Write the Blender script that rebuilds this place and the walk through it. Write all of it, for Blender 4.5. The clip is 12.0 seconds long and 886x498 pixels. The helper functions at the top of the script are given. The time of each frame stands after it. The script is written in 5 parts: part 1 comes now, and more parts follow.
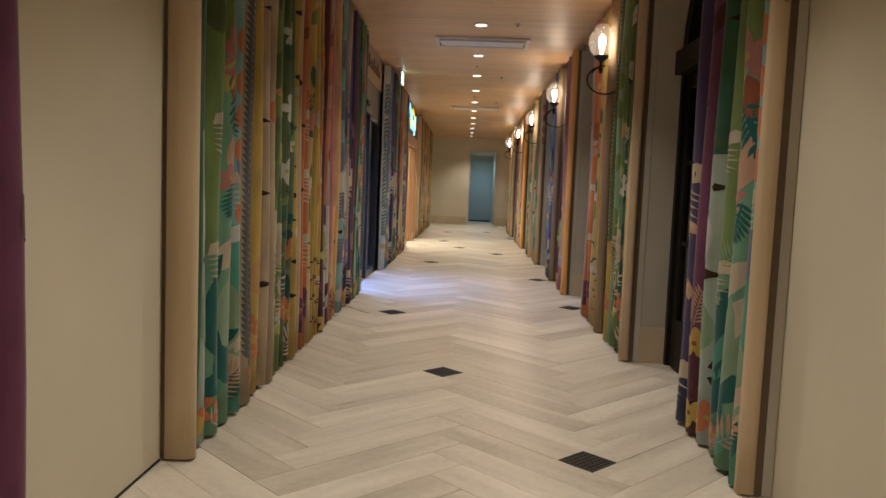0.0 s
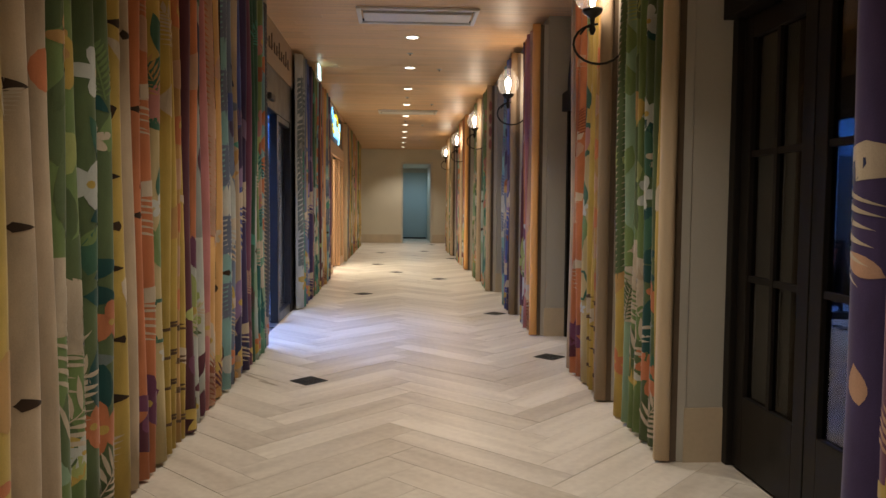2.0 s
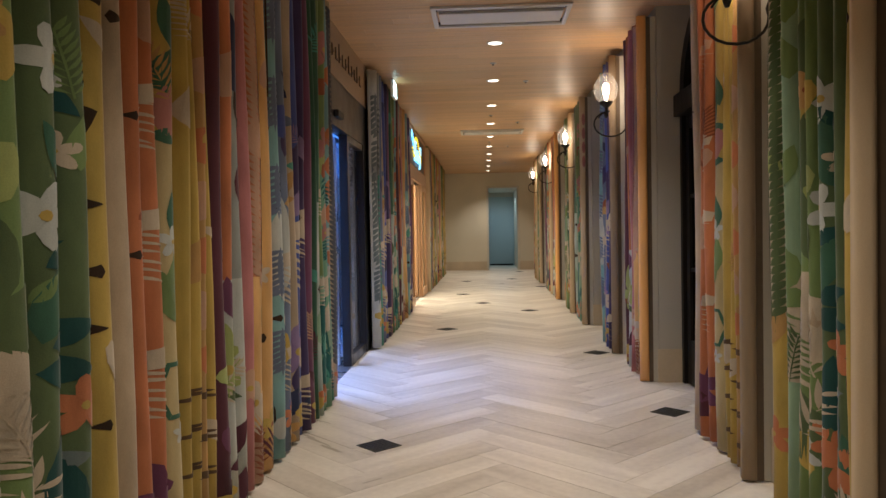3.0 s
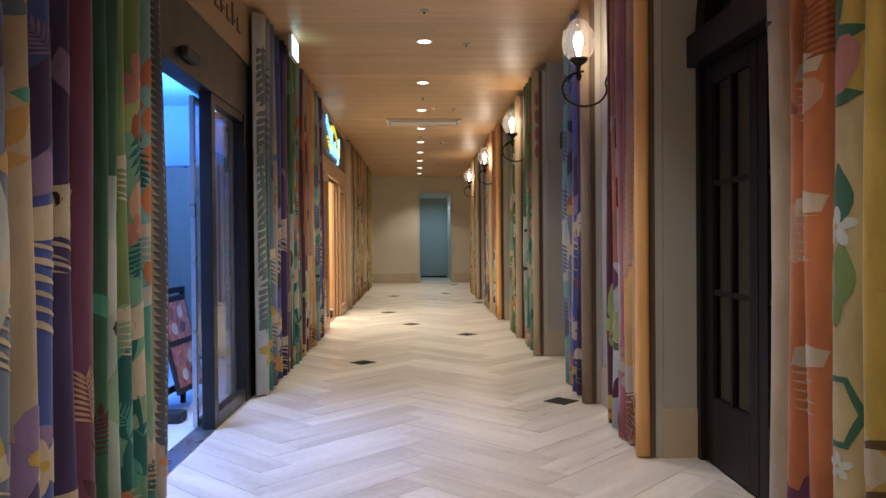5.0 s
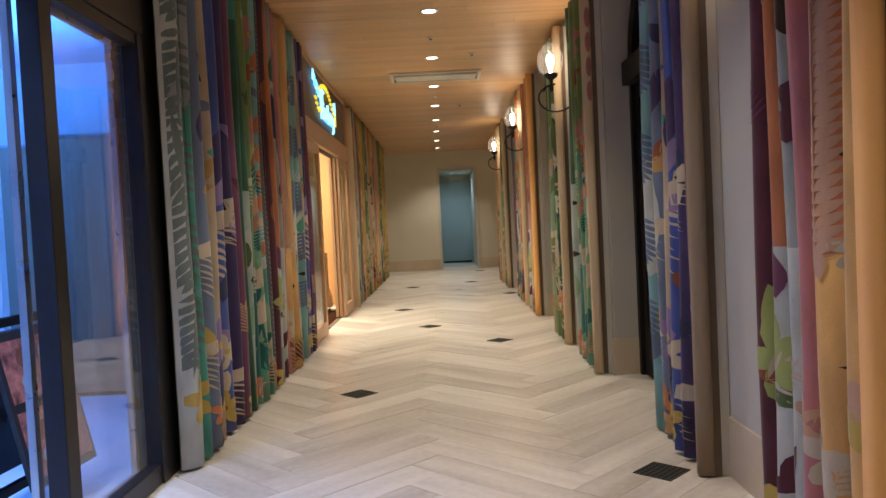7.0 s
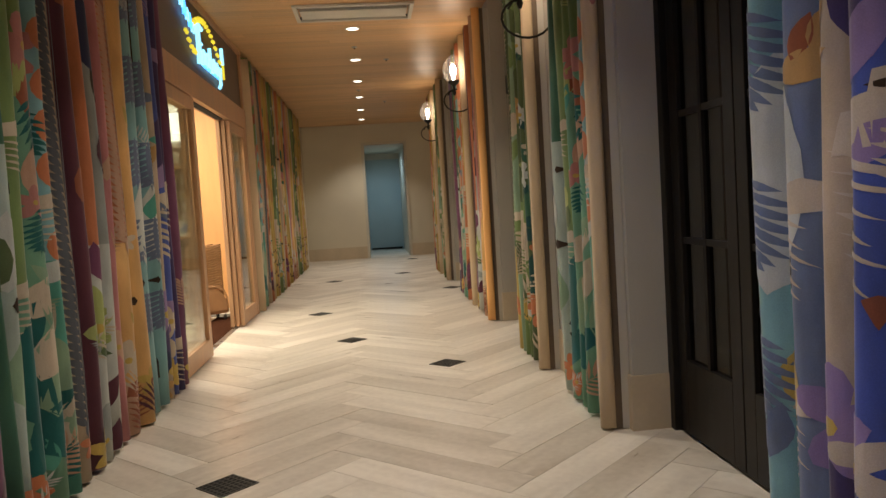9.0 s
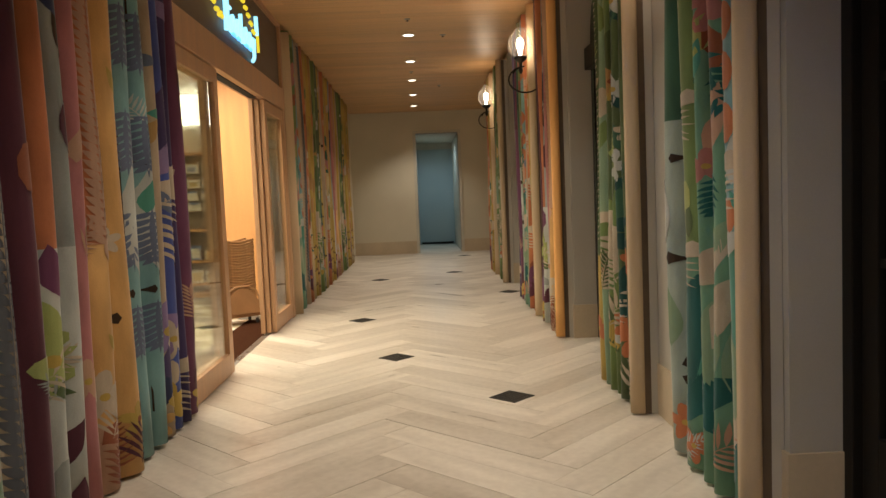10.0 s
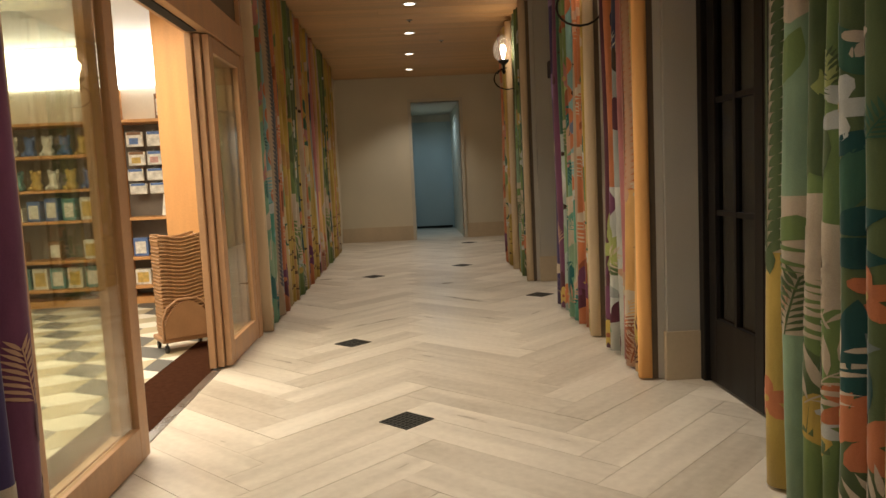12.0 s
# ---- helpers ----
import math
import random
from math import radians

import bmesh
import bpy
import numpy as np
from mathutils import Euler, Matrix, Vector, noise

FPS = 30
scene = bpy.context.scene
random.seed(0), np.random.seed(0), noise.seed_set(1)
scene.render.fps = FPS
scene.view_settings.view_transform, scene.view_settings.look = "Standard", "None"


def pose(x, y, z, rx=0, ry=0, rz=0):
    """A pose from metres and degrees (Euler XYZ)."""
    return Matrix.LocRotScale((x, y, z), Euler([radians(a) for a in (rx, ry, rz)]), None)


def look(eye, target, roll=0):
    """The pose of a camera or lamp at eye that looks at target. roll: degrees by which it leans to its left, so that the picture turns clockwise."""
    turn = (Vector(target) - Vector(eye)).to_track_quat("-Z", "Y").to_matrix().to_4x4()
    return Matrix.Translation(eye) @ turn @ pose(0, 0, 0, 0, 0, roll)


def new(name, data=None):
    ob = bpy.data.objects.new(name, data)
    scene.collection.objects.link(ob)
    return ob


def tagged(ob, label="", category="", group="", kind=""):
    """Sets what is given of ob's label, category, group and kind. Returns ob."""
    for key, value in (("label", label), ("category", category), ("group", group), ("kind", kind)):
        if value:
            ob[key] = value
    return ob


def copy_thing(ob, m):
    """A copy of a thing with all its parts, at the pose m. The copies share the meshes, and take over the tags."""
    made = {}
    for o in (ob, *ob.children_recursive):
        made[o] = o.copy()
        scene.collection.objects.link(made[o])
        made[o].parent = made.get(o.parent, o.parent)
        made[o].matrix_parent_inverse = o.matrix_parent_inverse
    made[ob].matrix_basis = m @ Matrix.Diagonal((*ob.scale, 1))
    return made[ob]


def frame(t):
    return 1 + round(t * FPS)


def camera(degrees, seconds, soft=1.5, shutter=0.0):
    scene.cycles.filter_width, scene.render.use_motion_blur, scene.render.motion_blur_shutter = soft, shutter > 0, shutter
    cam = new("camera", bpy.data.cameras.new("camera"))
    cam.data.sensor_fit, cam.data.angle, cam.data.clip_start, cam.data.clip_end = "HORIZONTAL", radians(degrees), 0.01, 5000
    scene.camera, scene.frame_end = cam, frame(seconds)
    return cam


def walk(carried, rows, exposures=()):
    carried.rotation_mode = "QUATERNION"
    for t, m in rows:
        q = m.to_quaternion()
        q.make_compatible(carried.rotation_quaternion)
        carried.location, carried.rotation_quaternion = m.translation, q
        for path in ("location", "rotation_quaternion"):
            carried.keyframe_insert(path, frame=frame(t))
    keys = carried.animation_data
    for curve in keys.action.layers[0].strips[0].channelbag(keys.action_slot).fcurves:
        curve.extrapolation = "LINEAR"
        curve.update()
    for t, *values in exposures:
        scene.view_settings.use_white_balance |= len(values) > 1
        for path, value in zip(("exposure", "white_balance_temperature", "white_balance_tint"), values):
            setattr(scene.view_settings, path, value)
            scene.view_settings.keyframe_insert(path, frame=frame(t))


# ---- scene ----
cam = camera(61.7, 12.0)
PATH = [
    (0, (-0.018, -0.22, 1.253), (-0.076, 1.772, 1.089), 2.3),
    (0.5, (-0.046, 0.28, 1.27), (-0.098, 2.27, 1.074), 3.0),
    (1, (-0.038, 0.783, 1.225), (0.002, 2.777, 1.078), -1.6),
    (1.5, (-0.051, 1.313, 1.223), (-0.009, 3.309, 1.096), 3.5),
    (2, (-0.08, 1.834, 1.257), (0.04, 3.826, 1.137), 0.4),
    (2.5, (-0.091, 2.341, 1.257), (-0.1, 4.339, 1.19), -1.4),
    (2.7, (-0.074, 2.499, 1.269), (-0.185, 4.495, 1.21), -1.1),
    (4.3, (-0.06, 4.123, 1.21), (-0.171, 6.12, 1.201), -0.8),
    (4.5, (-0.059, 4.317, 1.228), (-0.119, 6.316, 1.209), -0.5),
    (5, (-0.024, 4.811, 1.211), (0.046, 6.809, 1.187), -0.5),
    (5.5, (0.023, 5.333, 1.213), (0.002, 7.333, 1.19), -1.4),
    (6, (0.013, 5.839, 1.249), (0.009, 7.839, 1.214), -0.7),
    (6.5, (0.055, 6.361, 1.221), (0.098, 8.361, 1.188), -2.0),
    (7, (0.084, 6.913, 1.196), (0.083, 8.912, 1.126), -2.8),
    (7.2, (0.121, 7.116, 1.234), (0.151, 9.114, 1.149), -2.6),
    (8.8, (0.135, 8.793, 1.174), (0.314, 10.783, 1.074), -3.2),
    (9, (0.123, 8.984, 1.162), (0.31, 10.971, 1.037), -3.5),
    (9.5, (0.14, 9.508, 1.187), (0.161, 11.503, 1.045), -4.2),
    (10, (0.119, 10.009, 1.184), (0.173, 12.003, 1.045), -2.4),
    (10.5, (0.091, 10.495, 1.165), (0.132, 12.489, 1.021), -3.6),
    (11, (0.077, 11.003, 1.17), (0.015, 12.996, 1.015), -3.7),
    (11.5, (-0.006, 11.496, 1.183), (0.046, 13.487, 1.001), -2.3),
    (12, (-0.045, 11.995, 1.178), (0.038, 13.984, 0.982), -2.7),
]
walk(cam, [(t, look(eye, target, roll)) for t, eye, target, roll in PATH],
     exposures=[(0, 0.18, 6250, 10), (2.5, 0.19, 6200, 10), (4.5, 0.20, 5980, 10), (5.5, 0.20, 5980, 10), (7.0, 0.14, 6150, 10),
                (9.0, -0.03, 6180, 10), (9.5, -0.08, 6380, 10), (10.5, -0.21, 6500, 10), (12.0, -0.37, 6500, 10)])

import itertools

# ---------------------------------------------------------------- light
world = bpy.data.worlds.new("world")
scene.world = world
world.use_nodes = True
world.node_tree.nodes["Background"].inputs[0].default_value = (0.9, 0.85, 0.75, 1)
world.node_tree.nodes["Background"].inputs[1].default_value = 0.02

WARM = (1.0, 0.885, 0.74)
BULB = (1.0, 0.74, 0.52)
COOL = (0.34, 0.49, 1.0)
BLUE = (0.05, 0.22, 1.0)
SHOP = (1.0, 0.86, 0.64)
DOWN_Y = [-2.6, -0.85, 0.9, 2.7, 4.5, 6.25, 8.0, 9.845, 11.61, 13.38, 15.19, 16.9, 18.55, 20.16, 21.77, 23.4, 25.0]
DOWN_X, CEIL = 0.06, 3.03
SCONCE_Y = [6.385, 9.90, 13.47, 16.98, 20.55]
UNITS = [5.38, 8.88, 12.47, 15.98, 19.88]      # near end of each row of hangings on the right


def lamp(name, kind, where, power, colour, **more):
    data = bpy.data.lights.new(name, kind)
    data.energy, data.color = power, colour
    for key, value in more.items():
        if key == "size":
            data.shape, data.size, data.size_y = "RECTANGLE", value[0], value[1]
        if key == "soft":
            data.shadow_soft_size = value
        if key == "cone":
            data.spot_size, data.spot_blend = radians(value), 0.7
    ob = new(name, data)
    ob.matrix_basis = where
    return ob


for y in DOWN_Y:
    lamp("downlight_beam", "SPOT", pose(DOWN_X, y, CEIL - 0.03), 80.0 if y > 3 else 70.0, WARM, soft=0.05, cone=108)
for y in SCONCE_Y:
    lamp("sconce_bulb_light", "POINT", pose(1.10, y, 2.58), 3.2, BULB, soft=0.035)
lamp("cool_room_light", "SPOT", pose(-1.95, 9.1, 2.84), 520.0, COOL, soft=0.45, cone=100)
# added upward lamp, no fitting: washes upper walls and ceiling blue
lamp("blue_wash_light", "AREA", pose(-3.3, 11.6, 2.2, 180), 280.0, BLUE, size=(2.6, 2.6))
lamp("shop_light", "AREA", pose(-2.9, 16.6, 2.62), 205.0, SHOP, size=(2.4, 3.0))
# added lamp without a fitting, brightens the service passage and its door
lamp("passage_fill_light", "SPOT", pose(0.51, 27.6, 2.52), 40.0, (0.62, 0.85, 1.0), soft=0.2, cone=172)

# ---------------------------------------------------------------- materials


def mat(name, colour, rough=0.7, vary=0.12, scale=(6, 6, 6), fine=60.0, bump=0.1, metal=0.0, island=0.0, piece=0.0, second=None, gloss=0.5, detail=5.0, low=0.38):
    """Base colour with two scales of noise, roughness variation and fine relief."""
    m = bpy.data.materials.new(name)
    m.use_nodes = True
    nt = m.node_tree
    bsdf = nt.nodes["Principled BSDF"]
    bsdf.inputs["Metallic"].default_value = metal
    bsdf.inputs["Specular IOR Level"].default_value = gloss
    tc = nt.nodes.new("ShaderNodeTexCoord")
    mp = nt.nodes.new("ShaderNodeMapping")
    mp.inputs["Scale"].default_value = scale
    nt.links.new(tc.outputs["Object"], mp.inputs[0])
    n1 = nt.nodes.new("ShaderNodeTexNoise")
    n1.inputs["Scale"].default_value, n1.inputs["Detail"].default_value = 1.0, detail
    n2 = nt.nodes.new("ShaderNodeTexNoise")
    n2.inputs["Scale"].default_value, n2.inputs["Detail"].default_value = fine, 3.0
    if piece:
        info = nt.nodes.new("ShaderNodeObjectInfo")
        shift = nt.nodes.new("ShaderNodeVectorMath")
        shift.operation = "SCALE"
        shift.inputs[0].default_value = (37.0, 19.0, 11.0)
        nt.links.new(info.outputs["Random"], shift.inputs["Scale"])
        add = nt.nodes.new("ShaderNodeVectorMath")
        nt.links.new(mp.outputs[0], add.inputs[0])
        nt.links.new(shift.outputs[0], add.inputs[1])
        nt.links.new(add.outputs[0], n1.inputs["Vector"])
    else:
        nt.links.new(mp.outputs[0], n1.inputs["Vector"])
    nt.links.new(tc.outputs["Object"], n2.inputs["Vector"])
    mix = nt.nodes.new("ShaderNodeMath")
    mix.operation = "MULTIPLY_ADD"
    mix.inputs[1].default_value = 0.35
    nt.links.new(n2.outputs["Fac"], mix.inputs[0])
    nt.links.new(n1.outputs["Fac"], mix.inputs[2])
    value = mix.outputs[0]
    for amount, kind in ((island, "ShaderNodeNewGeometry"), (piece, "ShaderNodeObjectInfo")):
        if amount:
            src = nt.nodes.new(kind)
            more = nt.nodes.new("ShaderNodeMath")
            more.operation = "MULTIPLY_ADD"
            more.inputs[1].default_value = amount
            nt.links.new(src.outputs["Random Per Island" if kind == "ShaderNodeNewGeometry" else "Random"], more.inputs[0])
            nt.links.new(value, more.inputs[2])
            value = more.outputs[0]
    ramp = nt.nodes.new("ShaderNodeValToRGB")
    lo = [c * (1 - 1.6 * vary) for c in (second or colour)]
    hi = [min(1.0, c * (1 + 1.3 * vary)) for c in colour]
    shift_by = 0.5 * (island + piece)
    top = 0.96 + shift_by
    if top > 1.0:
        squeeze = nt.nodes.new("ShaderNodeMath")
        squeeze.operation = "DIVIDE"
        squeeze.inputs[1].default_value = top
        nt.links.new(value, squeeze.inputs[0])
        value = squeeze.outputs[0]
    else:
        top = 1.0
    ramp.color_ramp.elements[0].position, ramp.color_ramp.elements[0].color = (low + shift_by * 0.6) / top, (*lo, 1)
    ramp.color_ramp.elements[1].position, ramp.color_ramp.elements[1].color = (0.96 + shift_by) / top, (*hi, 1)
    nt.links.new(value, ramp.inputs[0])
    nt.links.new(ramp.outputs[0], bsdf.inputs["Base Color"])
    rr = nt.nodes.new("ShaderNodeMapRange")
    rr.inputs["To Min"].default_value, rr.inputs["To Max"].default_value = max(0.02, rough - 0.12), min(1.0, rough + 0.1)
    nt.links.new(n1.outputs["Fac"], rr.inputs[0])
    nt.links.new(rr.outputs[0], bsdf.inputs["Roughness"])
    if bump:
        b = nt.nodes.new("ShaderNodeBump")
        b.inputs["Strength"].default_value, b.inputs["Distance"].default_value = bump, 0.004
        nt.links.new(value, b.inputs["Height"])
        nt.links.new(b.outputs[0], bsdf.inputs["Normal"])
    return m


def glow(name, colour, strength):
    m = bpy.data.materials.new(name)
    m.use_nodes = True
    bsdf = m.node_tree.nodes["Principled BSDF"]
    bsdf.inputs["Base Color"].default_value = (*colour, 1)
    bsdf.inputs["Emission Color"].default_value = (*colour, 1)
    bsdf.inputs["Emission Strength"].default_value = strength
    return m


def glassy(name, colour=(1, 1, 1), rough=0.0, milk=0.0):
    """Clear pane: see-through, with gloss that rises towards grazing view, and a little milky scatter if asked for."""
    m = bpy.data.materials.new(name)
    m.use_nodes = True
    nt = m.node_tree
    nt.nodes.remove(nt.nodes["Principled BSDF"])
    out = nt.nodes["Material Output"]
    clear = nt.nodes.new("ShaderNodeBsdfTransparent")
    clear.inputs[0].default_value = (*colour, 1)
    gloss = nt.nodes.new("ShaderNodeBsdfGlossy")
    gloss.inputs["Roughness"].default_value = rough
    facing = nt.nodes.new("ShaderNodeLayerWeight")
    power = nt.nodes.new("ShaderNodeMath")
    power.operation = "POWER"
    power.inputs[1].default_value = 3.2
    nt.links.new(facing.outputs["Facing"], power.inputs[0])
    share = nt.nodes.new("ShaderNodeMath")
    share.operation = "MULTIPLY_ADD"
    share.inputs[1].default_value, share.inputs[2].default_value = 0.75, 0.035
    nt.links.new(power.outputs[0], share.inputs[0])
    mix = nt.nodes.new("ShaderNodeMixShader")
    nt.links.new(share.outputs[0], mix.inputs[0])
    nt.links.new(clear.outputs[0], mix.inputs[1])
    nt.links.new(gloss.outputs[0], mix.inputs[2])
    last = mix
    if milk:
        scatter = nt.nodes.new("ShaderNodeBsdfTranslucent")
        last = nt.nodes.new("ShaderNodeMixShader")
        last.inputs[0].default_value = milk
        nt.links.new(mix.outputs[0], last.inputs[1])
        nt.links.new(scatter.outputs[0], last.inputs[2])
    nt.links.new(last.outputs[0], out.inputs[0])
    return m


PLASTER = mat("plaster", (0.65, 0.60, 0.47), 0.9, 0.05, (1.2, 1.2, 1.2), 140, 0.12)
# wall plaster darkened to stand in for weaker light on the piers
PIER_SHADED = mat("shaded_pier_plaster", (0.475, 0.45, 0.39), 0.9, 0.06, (1.4, 1.4, 1.4), 140, 0.14)
SKIRT = mat("skirting_tile", (0.56, 0.46, 0.32), 0.6, 0.08, (3, 3, 1.5), 40, 0.06)
OAK = mat("ceiling_oak", (0.62, 0.375, 0.175), 0.45, 0.13, (0.9, 26, 26), 50, 0.08, island=0.28)
PLANK = mat("floor_plank", (0.79, 0.735, 0.635), 0.33, 0.05, (1.1, 8, 8), 24, 0.02, piece=0.36, second=(0.43, 0.365, 0.28), detail=4.0, low=0.20)
GROUT = mat("grout", (0.46, 0.41, 0.34), 0.9, 0.1)
IRON = mat("black_iron", (0.022, 0.02, 0.018), 0.45, 0.2, (20, 20, 20), 90, 0.2, metal=0.6)
GRATE = mat("drain_iron", (0.075, 0.075, 0.065), 0.5, 0.2, (20, 20, 20), 90, 0.2, metal=0.5)
PIT = mat("drain_pit", (0.01, 0.01, 0.01), 0.9, 0.1)
DARKWOOD = mat("dark_wood", (0.014, 0.0115, 0.0095), 0.5, 0.2, (14, 14, 1.2), 60, 0.12, gloss=0.2)
BRONZE = mat("bronze_frame", (0.026, 0.024, 0.024), 0.38, 0.15, (5, 5, 5), 80, 0.06, metal=0.5)
FASCIA = mat("fascia_brown", (0.12, 0.085, 0.055), 0.55, 0.1, (1, 2, 14), 40, 0.05)
FASCIAWOOD = mat("fascia_wood", (0.33, 0.22, 0.12), 0.55, 0.12, (14, 1.2, 14), 50, 0.06)
LETTER = mat("letter_brown", (0.10, 0.06, 0.035), 0.5, 0.1)
SHOPWOOD = mat("shop_wood", (0.48, 0.275, 0.145), 0.42, 0.12, (14, 14, 1.1), 60, 0.06)
SHOPWALL = mat("shop_panel_wood", (0.60, 0.30, 0.11), 0.5, 0.1, (10, 10, 1.0), 60, 0.05)
WHITE = mat("white_paint", (0.80, 0.79, 0.76), 0.6, 0.04, (1, 1, 1), 90, 0.05)
VENTWHITE = mat("vent_metal", (0.62, 0.58, 0.50), 0.45, 0.06, (4, 4, 4), 90, 0.03)
DARKSLOT = mat("dark_slot", (0.02, 0.018, 0.015), 0.9, 0.1)
PARTWOOD = mat("partition_wood", (0.36, 0.25, 0.16), 0.6, 0.1, (12, 12, 0.8), 50, 0.05)
SERVICE = mat("service_door", (0.40, 0.50, 0.52), 0.5, 0.05, (1, 1, 1), 60, 0.03)
FRAMEPAINT = mat("door_frame_paint", (0.58, 0.55, 0.46), 0.5, 0.05)
STEEL = mat("steel", (0.45, 0.45, 0.44), 0.3, 0.1, (6, 6, 6), 60, 0.03, metal=0.9)
RATTAN = mat("brown_wicker", (0.33, 0.17, 0.07), 0.55, 0.2, (40, 40, 40), 120, 0.3)
TROLLEY = mat("brown_plastic", (0.36, 0.19, 0.09), 0.45, 0.1)
RUBBER = mat("rubber", (0.02, 0.02, 0.02), 0.6, 0.1)
TILELIGHT = mat("tile_cream", (0.46, 0.40, 0.27), 0.6, 0.06, (5, 5, 5), 50, 0.03)
TILEGREY = mat("tile_grey", (0.13, 0.13, 0.12), 0.6, 0.08, (5, 5, 5), 50, 0.03)
TILEWHITE = mat("tile_white", (0.72, 0.69, 0.60), 0.6, 0.05, (5, 5, 5), 50, 0.03)
MATTING = mat("threshold_mat", (0.050, 0.021, 0.012), 0.95, 0.15, (30, 30, 30), 90, 0.2, gloss=0.0)
COOLFLOOR = mat("cool_floor", (0.62, 0.62, 0.60), 0.4, 0.06)
MENU = mat("menu_paper", (0.40, 0.16, 0.13), 0.4, 0.5, (22, 22, 22), 60, 0.02, second=(0.20, 0.05, 0.04))
SLATE = mat("chalkboard", (0.018, 0.018, 0.02), 0.6, 0.15)
GLASS = glassy("clear_glass")
TINT = glassy("green_glass", (0.955, 0.965, 0.90))
DARKGLASS = glassy("smoked_glass", (0.62, 0.60, 0.55))
RECESS = mat("recess_backing", (0.085, 0.078, 0.070), 0.8, 0.2, (2, 2, 2), 40, 0.05)
GLOBE = glassy("globe_glass", (0.98, 0.95, 0.9), 0.0, 0.035)
BULBGLOW = glow("bulb", (1.0, 0.80, 0.58), 22.0)
DISC = glow("downlight_disc", (1.0, 0.90, 0.74), 5.0)
NEONBLUE = glow("neon_blue", (0.12, 0.45, 1.0), 1.9)
NEONWHITE = glow("neon_white", (0.35, 0.78, 1.0), 1.5)
NEONGOLD = glow("neon_gold", (0.90, 0.70, 0.04), 0.9)
EXITGLOW = glow("exit_panel", (0.70, 0.95, 1.0), 3.0)
EXITGREEN = glow("exit_green", (0.30, 0.80, 0.62), 1.8)
COVE = glow("lit_cove", (1.0, 0.94, 0.84), 7.0)
SHELFBACK = mat("shelf_back", (0.20, 0.17, 0.14), 0.7, 0.1)

FABRIC = {
    "green": (0.17, 0.255, 0.075), "mint": (0.155, 0.35, 0.22), "amber": (0.68, 0.37, 0.10), "moss": (0.10, 0.145, 0.055), "dgreen": (0.045, 0.135, 0.08), "lgreen": (0.24, 0.37, 0.225),
    "teal": (0.075, 0.325, 0.24), "dteal": (0.012, 0.125, 0.115), "yellow": (0.52, 0.355, 0.055), "beige": (0.47, 0.355, 0.23),
    "orange": (0.54, 0.17, 0.055), "ochre": (0.48, 0.27, 0.075), "maroon": (0.105, 0.026, 0.042), "plum": (0.165, 0.045, 0.105),
    "purple": (0.068, 0.045, 0.135), "blue": (0.060, 0.095, 0.36), "navy": (0.035, 0.045, 0.11), "white": (0.50, 0.52, 0.47),
    "grey": (0.30, 0.325, 0.30), "pink": (0.50, 0.175, 0.17), "peach": (0.54, 0.31, 0.19), "sky": (0.20, 0.41, 0.42),
    "cream": (0.55, 0.45, 0.32), "brown": (0.045, 0.024, 0.012), "rust": (0.30, 0.085, 0.03), "lime": (0.37, 0.42, 0.12),
    "steel": (0.16, 0.20, 0.19), "denim": (0.14, 0.18, 0.28), "slate": (0.10, 0.105, 0.12), "umber": (0.13, 0.075, 0.035), "pale": (0.37, 0.45, 0.39), "straw": (0.50, 0.39, 0.17), "pine": (0.014, 0.075, 0.068), "lilac": (0.27, 0.18, 0.36), "flesh": (0.46, 0.18, 0.15),
}
CLOTH = {k: mat("cloth_" + k, [0.86 * (0.88 * c + 0.04 * sum(v)) for c in v], 0.9, 0.22, (9, 9, 3), 300, 0.3, gloss=0.2) for k, v in FABRIC.items()}
for m in CLOTH.values():
    m.node_tree.nodes["Principled BSDF"].inputs["Sheen Weight"].default_value = 0.22
    m.node_tree.nodes["Principled BSDF"].inputs["Sheen Roughness"].default_value = 0.45
# beige return cloth darkened for curtain ends that get little light
RETURN_SHADED = mat("cloth_return_shaded", (0.27, 0.20, 0.13), 0.9, 0.1, (9, 9, 1.6), 260, 0.22)
# amber cloth lightened, so the turned-away return looks as lit as its fold
AMBER_LIT = mat("cloth_amber_return_lit", (0.86, 0.46, 0.16), 0.9, 0.08, (9, 9, 1.6), 260, 0.2)
RETURN = mat("cloth_return", (0.56, 0.435, 0.285), 0.9, 0.1, (9, 9, 1.6), 260, 0.22)

# ---------------------------------------------------------------- mesh helpers


def part(name, bm, material, parent=None, label="", smooth=False):
    me = bpy.data.meshes.new(name)
    bm.normal_update()
    bm.to_mesh(me)
    bm.free()
    for m in (material if isinstance(material, (list, tuple)) else [material]):
        me.materials.append(m)
    if smooth:
        for p in me.polygons:
            p.use_smooth = True
    ob = new(name, me)
    if parent:
        ob.parent = parent
    if label:
        ob["label"] = label
    return ob


def thing(name, where, label, category, group=""):
    ob = new(name)
    ob.empty_display_size = 0.1
    ob.matrix_basis = where
    return tagged(ob, label, category, group)


